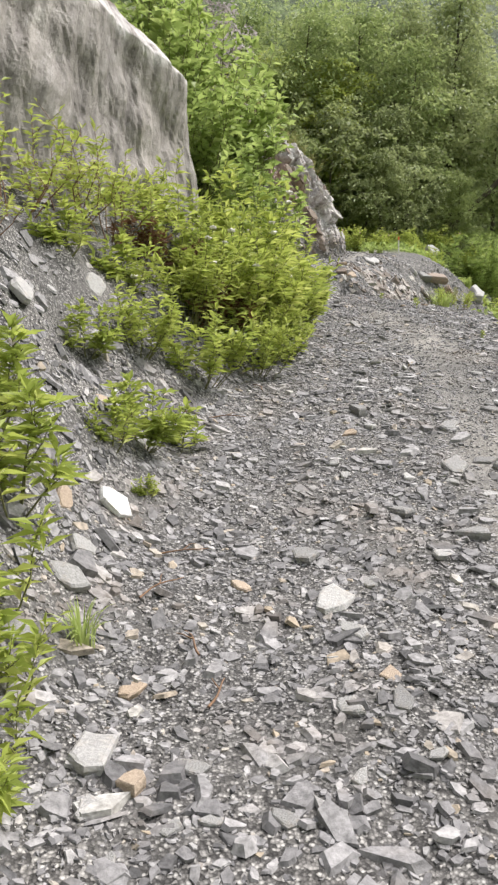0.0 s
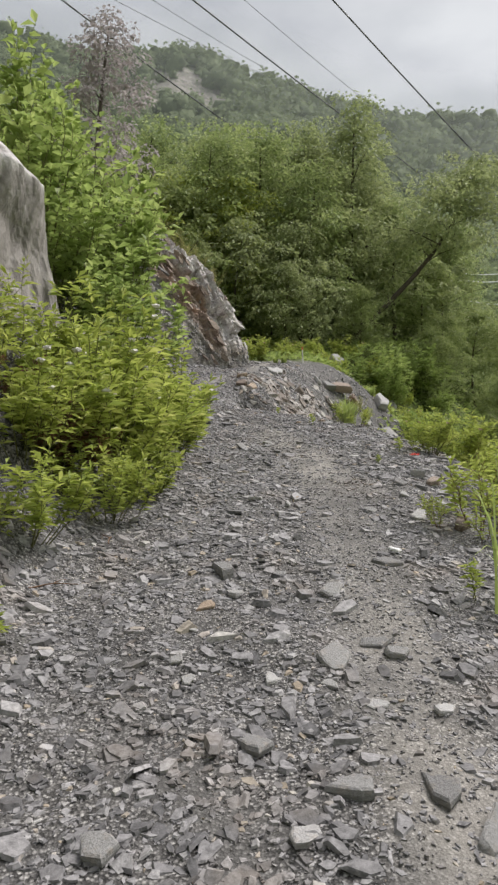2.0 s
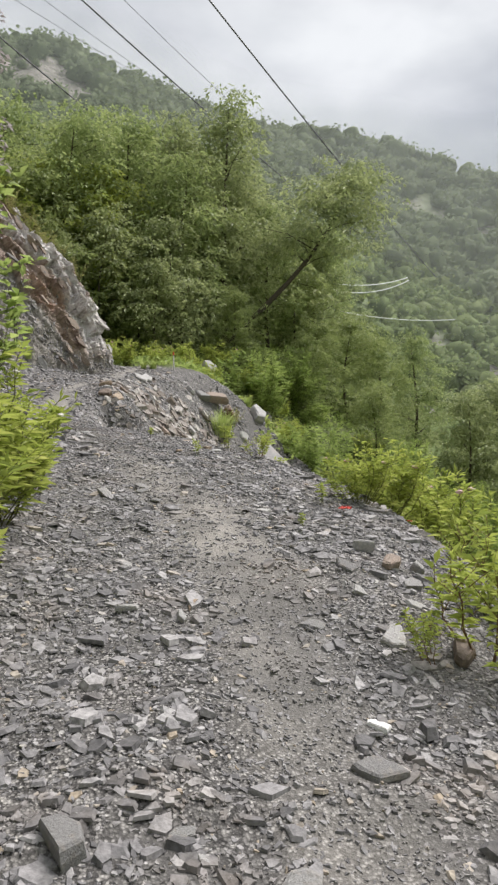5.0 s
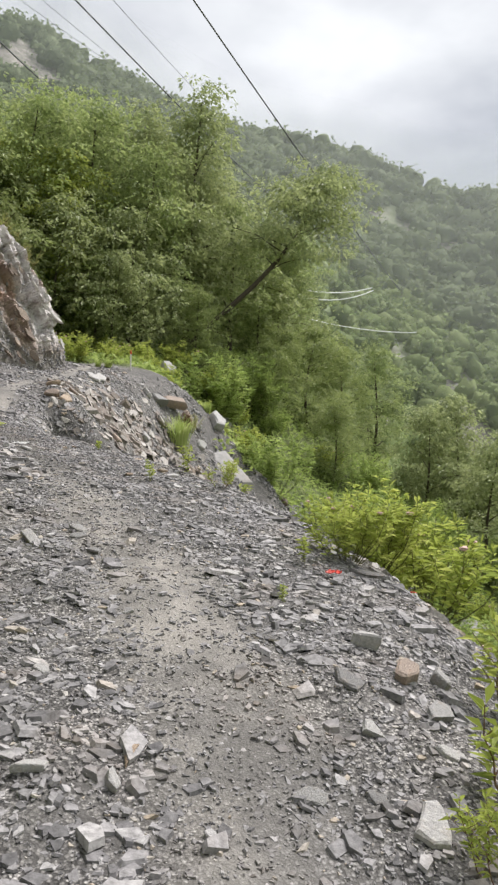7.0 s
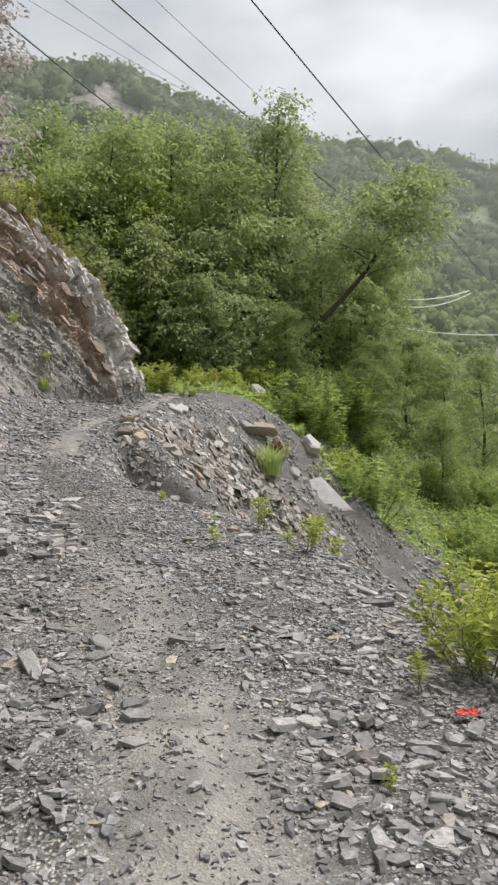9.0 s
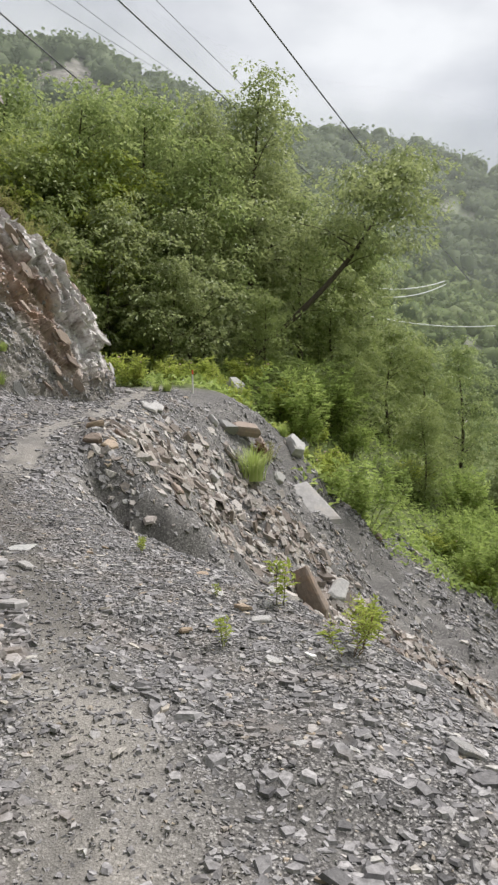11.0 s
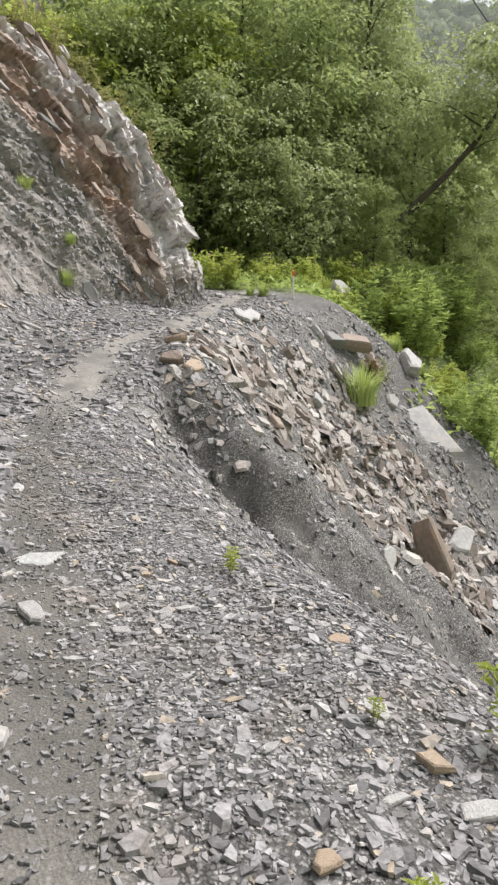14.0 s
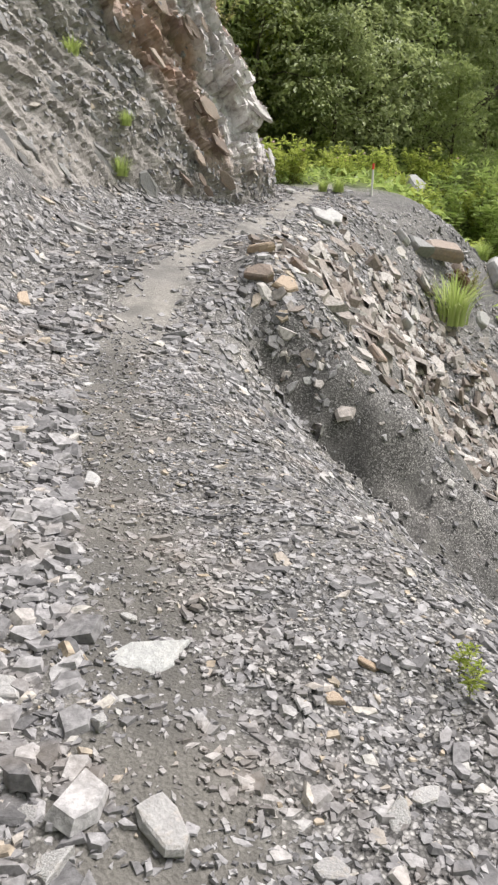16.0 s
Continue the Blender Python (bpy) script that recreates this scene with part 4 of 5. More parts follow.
def mist_material():
    m, nn, ll, bs = nodes_of("thin_mist")
    soft = nn.new("ShaderNodeBsdfDiffuse")
    thru = nn.new("ShaderNodeBsdfTranslucent")
    clear = nn.new("ShaderNodeBsdfTransparent")
    for sh in (soft, thru):
        sh.inputs[0].default_value = (0.88, 0.91, 0.93, 1)
    body, veil = nn.new("ShaderNodeMixShader"), nn.new("ShaderNodeMixShader")
    ll.new(soft.outputs[0], body.inputs[1])
    ll.new(thru.outputs[0], body.inputs[2])
    wisps = ramp(nn, [(0.3, (0.45, 0.45, 0.45)), (0.7, (1, 1, 1))])
    ll.new(noise_tex(nn, ll, 0.018, 4, 0.5, nn.new("ShaderNodeTexCoord").outputs["Object"]), wisps.inputs[0])
    ll.new(mixer(nn, ll, 1.0, attr(nn, "mistiness"), wisps.outputs[0], "MULTIPLY"), veil.inputs[0])
    ll.new(clear.outputs[0], veil.inputs[1])
    ll.new(body.outputs[0], veil.inputs[2])
    ll.new(veil.outputs[0], nn["Material Output"].inputs[0])
    return m


def mist_bank(radii, thick):
    """Thin mist sheets added as haze before the hillside, thinning out to every side."""
    na, ne = 70, 34
    pieces, dens = [], []
    for r in radii:
        az, up = np.meshgrid(np.linspace(-40, 75, na), np.linspace(0, 1, ne))
        lo, hi = np.interp(az, *zip(*LOW)), np.interp(az, *zip(*RIDGE))
        k = ramp01(r, 45, 260) * 0.55 + np.clip((r - 45) / 215, 0, 1) * 0.45
        foot = lo + (hi - lo) * k
        el = foot - 1 + (hi + 5 - foot) * up
        a = np.radians(az)
        v = np.stack((1 + r * np.sin(a), 6 + r * np.cos(a), 2.4 + r * np.tan(np.radians(el))), -1).reshape(-1, 3)
        g = np.arange(na * ne).reshape(ne, na)
        q = np.stack((g[:-1, :-1], g[:-1, 1:], g[1:, 1:], g[1:, :-1]), -1).reshape(-1, 4)
        pieces.append((v, np.full(len(q), 4), q.ravel()))
        dens.append((thick * ramp01(el, foot, foot + 9) * (1 - ramp01(el, hi, hi + 5)) * (1 - ramp01(np.abs(az - 17), 40, 57))).ravel())
    mesh = mesh_from("mist_bank", *join(pieces), mist_material(), True)
    put_attr(mesh, "mistiness", np.concatenate(dens))
    return tagged(new("mist_bank", mesh), "thin pale mist hanging before the wooded mountain", "mist", kind="structure")


mist_bank((95, 125, 155, 180, 205), 0.08)


# ---------------- cables ----------------
def aim(az, el, dist):
    a, e = math.radians(az), math.radians(el)
    return Vector((1.5 + dist * math.sin(a) * math.cos(e), 5.8 + dist * math.cos(a) * math.cos(e), 2.42 + dist * math.sin(e)))


def cable(ends, radius, mat, label, sag=0.6, name="power_cable"):
    (p, q) = (aim(*ends[0]), aim(*ends[1]))
    pts = []
    for i in range(25):
        t = i / 24
        pts.append(p.lerp(q, t) - Vector((0, 0, sag * 4 * t * (1 - t))))
    return tagged(new(name, mesh_from(name, *tube(pts, [radius] * 25, 6), mat, True)), label, "cable", "cables over the valley")


cable(((8, 34.5, 60), (30.5, 11.0, 130)), 0.065, m_wire, "dark overhead power cable above the valley", 0.5)
cable(((-2, 32.5, 60), (24, 14.5, 130)), 0.065, m_wire, "dark overhead power cable above the valley", 0.5)
cable(((-9, 30.0, 60), (12, 17.5, 120)), 0.065, m_wire, "dark overhead power cable in front of the hillside", 0.5)
cable(((2, 32.5, 90), (18, 21.0, 150)), 0.036, m_wire, "thin overhead wire above the valley", 0.3)
cable(((-8, 31.0, 90), (8, 24.9, 150)), 0.036, m_wire, "thin overhead wire above the valley", 0.3)
cable(((-5, 31.5, 90), (9, 24.8, 150)), 0.036, m_wire, "thin overhead wire above the valley", 0.3)
cable(((18.0, 12.3, 60), (28.5, 11.1, 80)), 0.05, m_rope, "pale slack rope hanging across the valley", 1.2, "slack_rope")
cable(((18.2, 12.2, 60), (28.6, 10.9, 80)), 0.05, m_rope, "pale slack rope hanging across the valley", 1.7, "slack_rope")
cable(((23.0, 8.8, 65), (32, 7.9, 80)), 0.045, m_rope, "pale slack rope hanging across the valley", 0.4, "slack_rope")


# ---------------- rock ----------------
bed = Vector((-0.6, -0.3, 0.74)).normalized()
bed_n = Vector((0.62, -0.66, 0.42))
bed_n = (bed_n - bed * bed_n.dot(bed)).normalized()


def layered_material():
    """Bedded rock: dark shale, rusty brown blocks, pale bands and bare soil, streaked along the beds."""
    m, nn, ll, bs = nodes_of("layered_rock")
    vec = nn.new("ShaderNodeCombineXYZ")
    ll.new(attr(nn, "across"), vec.inputs[0])
    ll.new(attr(nn, "along"), vec.inputs[1])
    co = nn.new("ShaderNodeTexCoord").outputs["Object"]

    def streaks(sx, sy, scale, detail):
        mp = nn.new("ShaderNodeMapping")
        mp.inputs["Scale"].default_value = (sx, sy, 1)
        ll.new(vec.outputs[0], mp.inputs["Vector"])
        return noise_tex(nn, ll, scale, detail, 0.7, mp.outputs[0])

    n = mixer(nn, ll, 0.5, mixer(nn, ll, 0.5, streaks(5, 0.9, 1.2, 7), streaks(16, 1.6, 1.0, 6)), noise_tex(nn, ll, 7.0, 8, 0.72, co))
    shale = ramp(nn, [(0.36, (0.1, 0.09, 0.083)), (0.46, (0.235, 0.215, 0.2)), (0.55, (0.325, 0.302, 0.284)), (0.66, (0.48, 0.455, 0.438))])
    brown = ramp(nn, [(0.36, (0.075, 0.054, 0.046)), (0.45, (0.25, 0.188, 0.16)), (0.54, (0.37, 0.29, 0.25)), (0.66, (0.52, 0.44, 0.4))])
    rust = ramp(nn, [(0.52, (0, 0, 0)), (0.66, (0.55, 0.55, 0.55))])
    pale = ramp(nn, [(0.37, (0.14, 0.115, 0.108)), (0.43, (0.36, 0.325, 0.32)), (0.5, (0.57, 0.54, 0.545)), (0.6, (0.78, 0.76, 0.77))])
    for r in (shale, brown, pale):
        ll.new(n, r.inputs[0])
    ll.new(noise_tex(nn, ll, 1.7, 5, 0.6, co), rust.inputs[0])
    b = mixer(nn, ll, rust.outputs[0], brown.outputs[0], (0.34, 0.2, 0.135))
    c = mixer(nn, ll, attr(nn, "brown"), shale.outputs[0], b)
    c = mixer(nn, ll, attr(nn, "pale"), c, pale.outputs[0])
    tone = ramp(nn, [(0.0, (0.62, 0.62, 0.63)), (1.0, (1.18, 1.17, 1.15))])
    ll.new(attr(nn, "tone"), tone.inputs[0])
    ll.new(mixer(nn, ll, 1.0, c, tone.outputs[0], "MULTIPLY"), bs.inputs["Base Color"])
    bs.inputs["Roughness"].default_value = 0.8
    bs.inputs["Specular IOR Level"].default_value = 0.3
    bump(nn, ll, bs, n, 0.9, 0.07)
    return m


m_layers = layered_material()


def plates(across, along, width, length, seed):
    """A random height for each broken plate of a bed, and how far along its bed each point lies."""
    warp = across / width + 0.7 * fbm(along * 0.8, across * 1.2, 3, seed)
    row = np.floor(warp)
    run = along / (length * (0.6 + 0.9 * hash2(row, row * 0, seed + 2))) + 9 * hash2(row, row * 0 + 3, seed)
    col = np.floor(run)
    lean = (warp - row - 0.5) * (hash2(row, col, seed + 7) - 0.35) * 0.9 + (run - col - 0.5) * (hash2(row, col, seed + 8) - 0.5) * 0.6
    return hash2(row, col, seed + 5) - 0.5 + lean


def rock_sheet(name, label, v, push, across, along, brown, pale, tone):
    """A rock face from a grid of points, displaced along push."""
    rows, cols = v.shape[:2]
    g = np.arange(rows * cols).reshape(rows, cols)
    q = np.stack((g[:-1, :-1], g[:-1, 1:], g[1:, 1:], g[1:, :-1]), -1).reshape(-1, 4)
    mesh = mesh_from(name, (v + push).reshape(-1, 3), np.full(len(q), 4), q.ravel(), m_layers)
    for k, a in (("across", across), ("along", along), ("brown", brown), ("pale", pale), ("tone", tone)):
        put_attr(mesh, k, a)
    return tagged(new(name, mesh), label, "rock", kind="structure")


def line_at(pts, n):
    """n points spread evenly along a broken line in plan."""
    p = np.array(pts, float)
    run = np.concatenate(([0], np.cumsum(np.hypot(*np.diff(p, axis=0).T))))
    t = np.linspace(0, run[-1], n)
    w = np.array([0.25, 0.5, 0.25])
    out = np.stack([np.interp(t, run, p[:, i]) for i in range(2)], -1)
    for k in range(12):
        out[1:-1] = out[:-2] * w[0] + out[1:-1] * w[1] + out[2:] * w[2]
    return out


# the cliff above the path: dark shale slope, brown blocks, pale beds along its outer edge
CREST_X = ((3.0, 2.95), (3.85, 2.87), (4.75, 2.65), (5.5, 2.3), (6.3, 1.72), (6.9, 1.2), (7.5, 0.5), (7.9, -0.1), (8.25, -1.0), (8.6, -2.6))
BACK_NEAR = ((0, 0), (1.0, 0.6), (2.0, 1.2), (3.5, 2.3), (5, 3.5), (7.5, 5.8))
foot = line_at(((-1.0, 13.2), (-0.75, 14.5), (-0.55, 16), (-0.35, 18), (0.0, 19.5), (0.75, 21), (1.95, 22.2), (2.75, 22.75), (2.9, 23.1), (2.5, 23.7), (1.2, 24.5), (-1.5, 25.2)), 330)
rise_n = 210
ff, vv = np.meshgrid(np.arange(len(foot)), np.linspace(0, 1, rise_n))
fx, fy = foot[ff, 0], foot[ff, 1]
fz = land(fx, fy, False) - 0.35
cz = fz + (8.45 - 1.4 * (1 - ramp01(fy, 13.5, 16)) - fz) * vv
corner = ramp01(fy, 19.0, 22.6)
cx = fx - (np.interp(cz - fz, *zip(*BACK_NEAR)) * (1 - corner) + (2.9 - np.interp(cz, *zip(*CREST_X))) * corner)
cy = fy + 0.14 * (fx - cx)
across = np.interp(cz, *zip(*CREST_X)) - cx
across = np.where((ff > 215) & (fy > 22.95), -0.3 * (fy - 22.95), across)
foot_run = np.concatenate(([0], np.cumsum(np.hypot(*np.diff(foot, axis=0).T))))[ff]
edge_run = foot_run[0, int(np.argmax(foot[:, 0]))]
up = cz - fz
across_b = across * corner + (edge_run - foot_run - 0.75 * up) * (1 - corner)
along = up * 1.15 - 0.5 * foot_run * (1 - corner)
wx, wy = across_b + 0.22 * fbm(foot_run * 1.5, up * 1.5, 3, 87), along + 0.5 * fbm(foot_run * 1.2 + 5, up * 1.2, 3, 88)
edge_n = across + 0.5 * fbm(along * 0.7, across * 1.5, 3, 91)
brown_to = 0.55 + 0.5 * up
pale_m = ramp01(edge_n, -0.15, 0.1) * (1 - ramp01(edge_n, 0.42 + 0.05 * up, 0.6 + 0.07 * up)) * ramp01(up, 0.6, 1.3) * (0.45 + 0.55 * ramp01(fbm(across * 7, along * 0.6, 3, 95), -0.3, -0.05))
brown_m = (1 - ramp01(edge_n, brown_to, brown_to + 0.3)) * ramp01(up, 0.5, 1.1)
big = plates(wx, wy, 0.3, 0.5, 101)
thin = plates(wx, wy, 0.14, 1.0, 111)
flake = plates(wx, wy, 0.06, 0.24, 121)
chip = plates(wx + 0.4 * wy, wy - 0.3 * wx, 0.11, 0.13, 126)
depth = brown_m * (0.22 * big + 0.08 * chip + 0.06 * flake) * (1 - 0.5 * pale_m) + pale_m * (0.2 * thin + 0.08 * big + 0.04 * flake) + (1 - brown_m) * (0.05 * flake + 0.05 * chip + 0.03 * thin + 0.12 * plates(wx, wy, 0.55, 1.8, 131))
depth = depth + 0.4 * fbm(cy * 0.7, cz * 0.7, 3, 141) + 0.09 * fbm(cy * 6, cz * 6 + cx * 4, 4, 151)
depth = depth * ramp01(vv, 0.0, 0.06)
depth = depth + 0.22 * brown_m * (plates(across, along, 0.42, 0.9, 161) - 0.25) * ramp01(up, 0.3, 1.6)
depth = depth * (0.5 + 0.5 * ramp01(up, 0.6, 2.2))
out_way = np.stack((0.72 - 0.1 * corner, -0.42 - 0.25 * corner, 0.5 - 0.1 * corner), -1)
cliff_v = np.stack((cx, cy, cz), -1)
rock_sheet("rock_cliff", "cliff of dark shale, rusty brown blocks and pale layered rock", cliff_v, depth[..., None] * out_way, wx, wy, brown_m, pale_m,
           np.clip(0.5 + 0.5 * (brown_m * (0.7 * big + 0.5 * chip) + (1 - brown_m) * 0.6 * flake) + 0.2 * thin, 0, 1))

# loose chips resting on the shale slope
rs = np.random.default_rng(73)
ci, cj = rs.integers(int(rise_n * 0.03), int(rise_n * 0.8), 26000), rs.integers(40, 235, 26000)
keep = rs.uniform(size=26000) < (0.12 + 0.88 * (1 - brown_m[ci, cj])) * (1 - ramp01(up[ci, cj], 1.2, 5.0)) * np.clip(0.5 + 1.6 * fbm(foot_run[ci, cj] * 1.2, up[ci, cj] * 1.2, 3, 74), 0.05, 1)
ci, cj = ci[keep], cj[keep]
lie = (cliff_v + depth[..., None] * out_way)[ci, cj] + rs.normal(size=(len(ci), 3)) * 0.015
gravel("cliff_chips", "loose dark shale chips resting on the cliff slope", [
    shards(lie[:, 0], lie[:, 1], np.minimum(rs.lognormal(math.log(0.021), 0.45, len(ci)), 0.06), rs, 0.4, 0.25, 5, 0.4, lie, out_way[ci, cj])])

# grey face over the shrubs, with a pale bevelled top and bare soil above it
foot2 = line_at(((-4.2, 4.6), (-2.6, 5.7), (-1.25, 6.9), (-0.32, 8.1), (-0.35, 8.6), (-1.2, 9.2), (-2.6, 9.8)), 300)
ff, vv = np.meshgrid(np.arange(len(foot2)), np.linspace(0, 1, 170))
fx, fy = foot2[ff, 0], foot2[ff, 1]
fz = land(fx, fy, False) - 0.4
top = np.where(fy > 8.3, 3.7, np.interp(fx, (-4.2, -2.6, -1.25, -0.32), (6.4, 5.35, 4.5, 3.95)))
gz = np.where(vv < 0.6, fz + (top - fz) * vv / 0.6, top + np.interp(vv, (0.6, 0.74, 1.0), (0, 0.4, 1.5)))
gin = np.interp(vv, (0, 0.6, 0.74, 1.0), (0, 0.42, 0.85, 2.6))
hx, hy = fx - gin * 0.85, fy + gin * np.where(fy > 8.3, -0.15, 0.4)
run = fx * 0.75 + fy * 0.66
across = run - 0.45 * gz
along = gz + 0.4 * run
wob = vv + 0.05 * fbm(run * 2, gz * 2, 3, 161)
pale_m = ramp01(wob, 0.57, 0.61) * (1 - ramp01(wob, 0.72, 0.76))
soil_m = ramp01(wob, 0.72, 0.77)
bend = across + 0.12 * fbm(run * 2, gz * 1.2, 3, 167)
strip = fbm(bend * 6, along * 0.8, 3, 171)
fine = fbm(bend * 15 + 3 * along, along * 0.45 + 0.6 * fbm(run * 3, gz * 3, 2, 183), 3, 181)
depth = (0.08 * strip + 0.04 * fine) * (1 - 0.4 * pale_m) + 0.3 * fbm(run * 0.9, gz * 0.9, 3, 191) + 0.12 * fbm(across * 6, along * 1.2, 4, 193) * (0.4 + soil_m)
rock_sheet("grey_rock_face", "grey streaked rock face above the bank with a pale top", np.stack((hx, hy, gz), -1), depth[..., None] * np.array([0.62, -0.7, 0.25]), across, along, soil_m, pale_m * 0.65,
           np.clip(0.55 + 0.6 * strip + 0.4 * fine - 0.25 * soil_m + 0.2 * pale_m, 0, 1))


def slab_mesh(seed, mat):
    rs = np.random.default_rng(seed)
    bm = bmesh.new()
    n = 6
    rings = []
    for h, f in ((-0.5, 0.95), (0.35, 1.0), (0.5, 0.85)):
        ring = []
        for i in range(n):
            a = 2 * math.pi * (i + 0.4 * hash2(np.float64(i), np.float64(seed), 1.0)) / n
            ring.append(bm.verts.new((f * math.cos(a) * rs.uniform(0.8, 1.1), f * math.sin(a) * rs.uniform(0.75, 1.1), h + rs.uniform(-0.12, 0.12))))
        rings.append(ring)
    for lo, hi in zip(rings, rings[1:]):
        for i in range(n):
            bm.faces.new((lo[i], lo[(i + 1) % n], hi[(i + 1) % n], hi[i]))
    bm.faces.new(rings[-1])
    bm.faces.new(rings[0][::-1])
    me = bpy.data.meshes.new("rock_slab")
    bm.to_mesh(me)
    bm.free()
    me.materials.append(mat)
    return me


outcrop = tagged(new("rock_outcrop"), "loose grey, brown and pale slabs of the layered rock outcrop", "rock", kind="structure")
slabs = {k: [slab_mesh(i + j * 10, m) for i in range(5)] for j, (k, m) in enumerate((("grey", m_greyrock), ("brown", m_brownrock), ("pale", m_paleband)))}
rs = np.random.default_rng(77)
turn_bed = Matrix((bed, bed_n.cross(bed), bed_n)).transposed().to_4x4()
for k in range(120):
    i, j = int(rs.integers(int(rise_n * 0.08), int(rise_n * 0.95))), int(rs.integers(90, 235))
    q = Vector(cliff_v[i, j])
    off = float(np.interp(q.z, *zip(*CREST_X))) - q.x
    kind = "pale" if off < 0.5 else "brown" if off < 1.5 else "grey"
    size = rs.uniform(0.2, 0.6)
    ob = part("rock_slab", slabs[kind][int(rs.integers(5))], outcrop)
    ob.matrix_basis = Matrix.Translation(q) @ turn_bed @ pose(0, 0, 0, rs.normal() * 24, rs.normal() * 10, rs.normal() * 12) @ Matrix.Diagonal((0.4 * size, 0.16 * size * rs.uniform(0.6, 1.4), 0.1 * size * rs.uniform(0.5, 1.5), 1))


# large rocks lying tilted on the landslide
def tilted_rock(x, y, lift, size, flat, along, face, label, mat, seed, narrow=1.0):
    a, n = Vector(along).normalized(), Vector(face)
    n = (n - a * n.dot(a)).normalized()
    ob = new("boulder", stone_mesh(seed, flat, mat))
    ob.matrix_world = Matrix.Translation((x, y, zat(x, y) + lift)) @ Matrix((a, n.cross(a), n)).transposed().to_4x4() @ Matrix.Diagonal((size, size * narrow, size, 1))
    return tagged(ob, label, "rock", "large rocks on the landslide")


tilted_rock(5.86, 19.35, 0.2, 0.58, 0.3, (-0.42, 0.12, 0.85), (-0.75, -0.6, 0.3), "upright rusty brown slab of rock on the scree", m_brownrock, 203, 0.55)
tilted_rock(7.45, 23.9, 0.14, 0.84, 0.14, (0.95, -0.25, -0.28), (-0.1, -0.55, 0.8), "large flat pale grey slab on the scree", m_pale, 207)


tilted_rock(5.72, 23.75, 0.1, 0.38, 0.4, (0.92, -0.2, -0.2), (0.0, -0.35, 0.9), "rusty brown rock jutting from the crest of the landslide", m_brownrock, 211, 0.8)


# ---------------- stake and litter ----------------
def box_tube(points, radii, sides, mat, name):
    return mesh_from(name, *tube(points, radii, sides), mat)


stake = tagged(new("marker_stake"), "thin white wooden stake with a red top", "stake")
stake.location = (4.85, 25.2, zat(4.85, 25.2) - 0.06)
part("shaft", box_tube(((0, 0, 0), (-0.006, 0, 0.26), (-0.014, 0, 0.52)), (0.02, 0.019, 0.018), 6, m_stake, "shaft"), stake)
part("painted_top", box_tube(((-0.013, 0, 0.5), (-0.014, 0, 0.53), (-0.016, 0, 0.6), (-0.016, 0, 0.605)), (0.021, 0.021, 0.02, 0.002), 6, m_red, "painted_top"), stake, "red painted top")


def rag(x, y, size, seed, label):
    """A crumpled scrap of plastic."""
    rs = np.random.default_rng(seed)
    bm = bmesh.new()
    bmesh.ops.create_grid(bm, x_segments=8, y_segments=5, size=1.0)
    for v in bm.verts:
        v.co = Vector((v.co.x * size * (1 + 0.2 * rs.normal()), v.co.y * size * 0.45 * (1 + 0.2 * rs.normal()), 0.014 + abs(rs.normal()) * size * 0.22))
    bmesh.ops.solidify(bm, geom=bm.faces[:], thickness=0.003)
    me = bpy.data.meshes.new("plastic_scrap")
    bm.to_mesh(me)
    bm.free()
    me.materials.append(m_red)
    ob = new("plastic_scrap", me)
    ob.location = (x, y, zat(x, y) + 0.012)
    return tagged(ob, label, "litter")


rag(2.95, 8.45, 0.06 * 0.7, 3, "crumpled red plastic scrap lying on the gravel")
rag(3.38, 8.27, 0.025 * 0.7, 4, "tiny red plastic scrap lying on the gravel")



def dry_twig(x, y, length, turn, seed):
    """A thin bent dead twig with one fork."""
    rs = np.random.default_rng(seed)
    main = [(length * (t - 0.5), 0.04 * length * math.sin(5 * t + seed), 0.012 + 0.05 * length * math.sin(3 * t) ** 2) for t in np.linspace(0, 1, 7)]
    fork = [main[3], (main[3][0] + 0.18 * length, 0.14 * length, main[3][2] + 0.04 * length), (main[3][0] + 0.3 * length, 0.2 * length, main[3][2] + 0.02 * length)]
    ob = new("dry_twig", mesh_from("dry_twig", *join((tube(main, np.linspace(0.005, 0.002, 7), 5), tube(fork, (0.003, 0.0025, 0.0015), 4))), m_drystem, True))
    ob.matrix_basis = pose(x, y, zat(x, y) + 0.008, 0, 0, turn)
    return tagged(ob, "thin brown dead twig lying on the gravel", "twig", "dead twigs on the bank")


for k, (x, y, length, turn) in enumerate(((-0.35, 2.9, 0.28, 60), (-0.2, 2.55, 0.22, 110), (-0.3, 3.3, 0.25, 20), (-0.1, 2.3, 0.2, 75), (-0.65, 4.1, 0.35, 40), (-0.5, 4.9, 0.3, 140), (-0.15, 5.2, 0.26, 15), (0.1, 5.9, 0.3, 95))):
    dry_twig(x, y, length, turn, k)

# stones along the start of the path
stone(-0.63, 3.48, 0.109, "white quartz stone on the gravel", m_white, 0.3, 120, (-3, -9), seed=1)
stone(-1.24, 4.20, 0.122, "pale grey slate slab on the rubble", m_pale, 0.3, 202, (3, -8), seed=2)
stone(-1.08, 5.33, 0.112, "flat grey slate stone lying on the gravel path", m_stone, 0.3, 46, (-10, -12), seed=3)
stone(-0.38, 2.31, 0.054, "tan weathered stone among grey gravel", m_tan, 0.3, 205, (5, -3), seed=4)
stone(-0.44, 1.96, 0.087, "pale grey slate slab on the rubble", m_pale, 0.3, 30, (-5, 4), seed=5)
stone(-0.31, 1.85, 0.058, "tan weathered stone among grey gravel", m_tan, 0.5, 274, (-1, -4), seed=6)
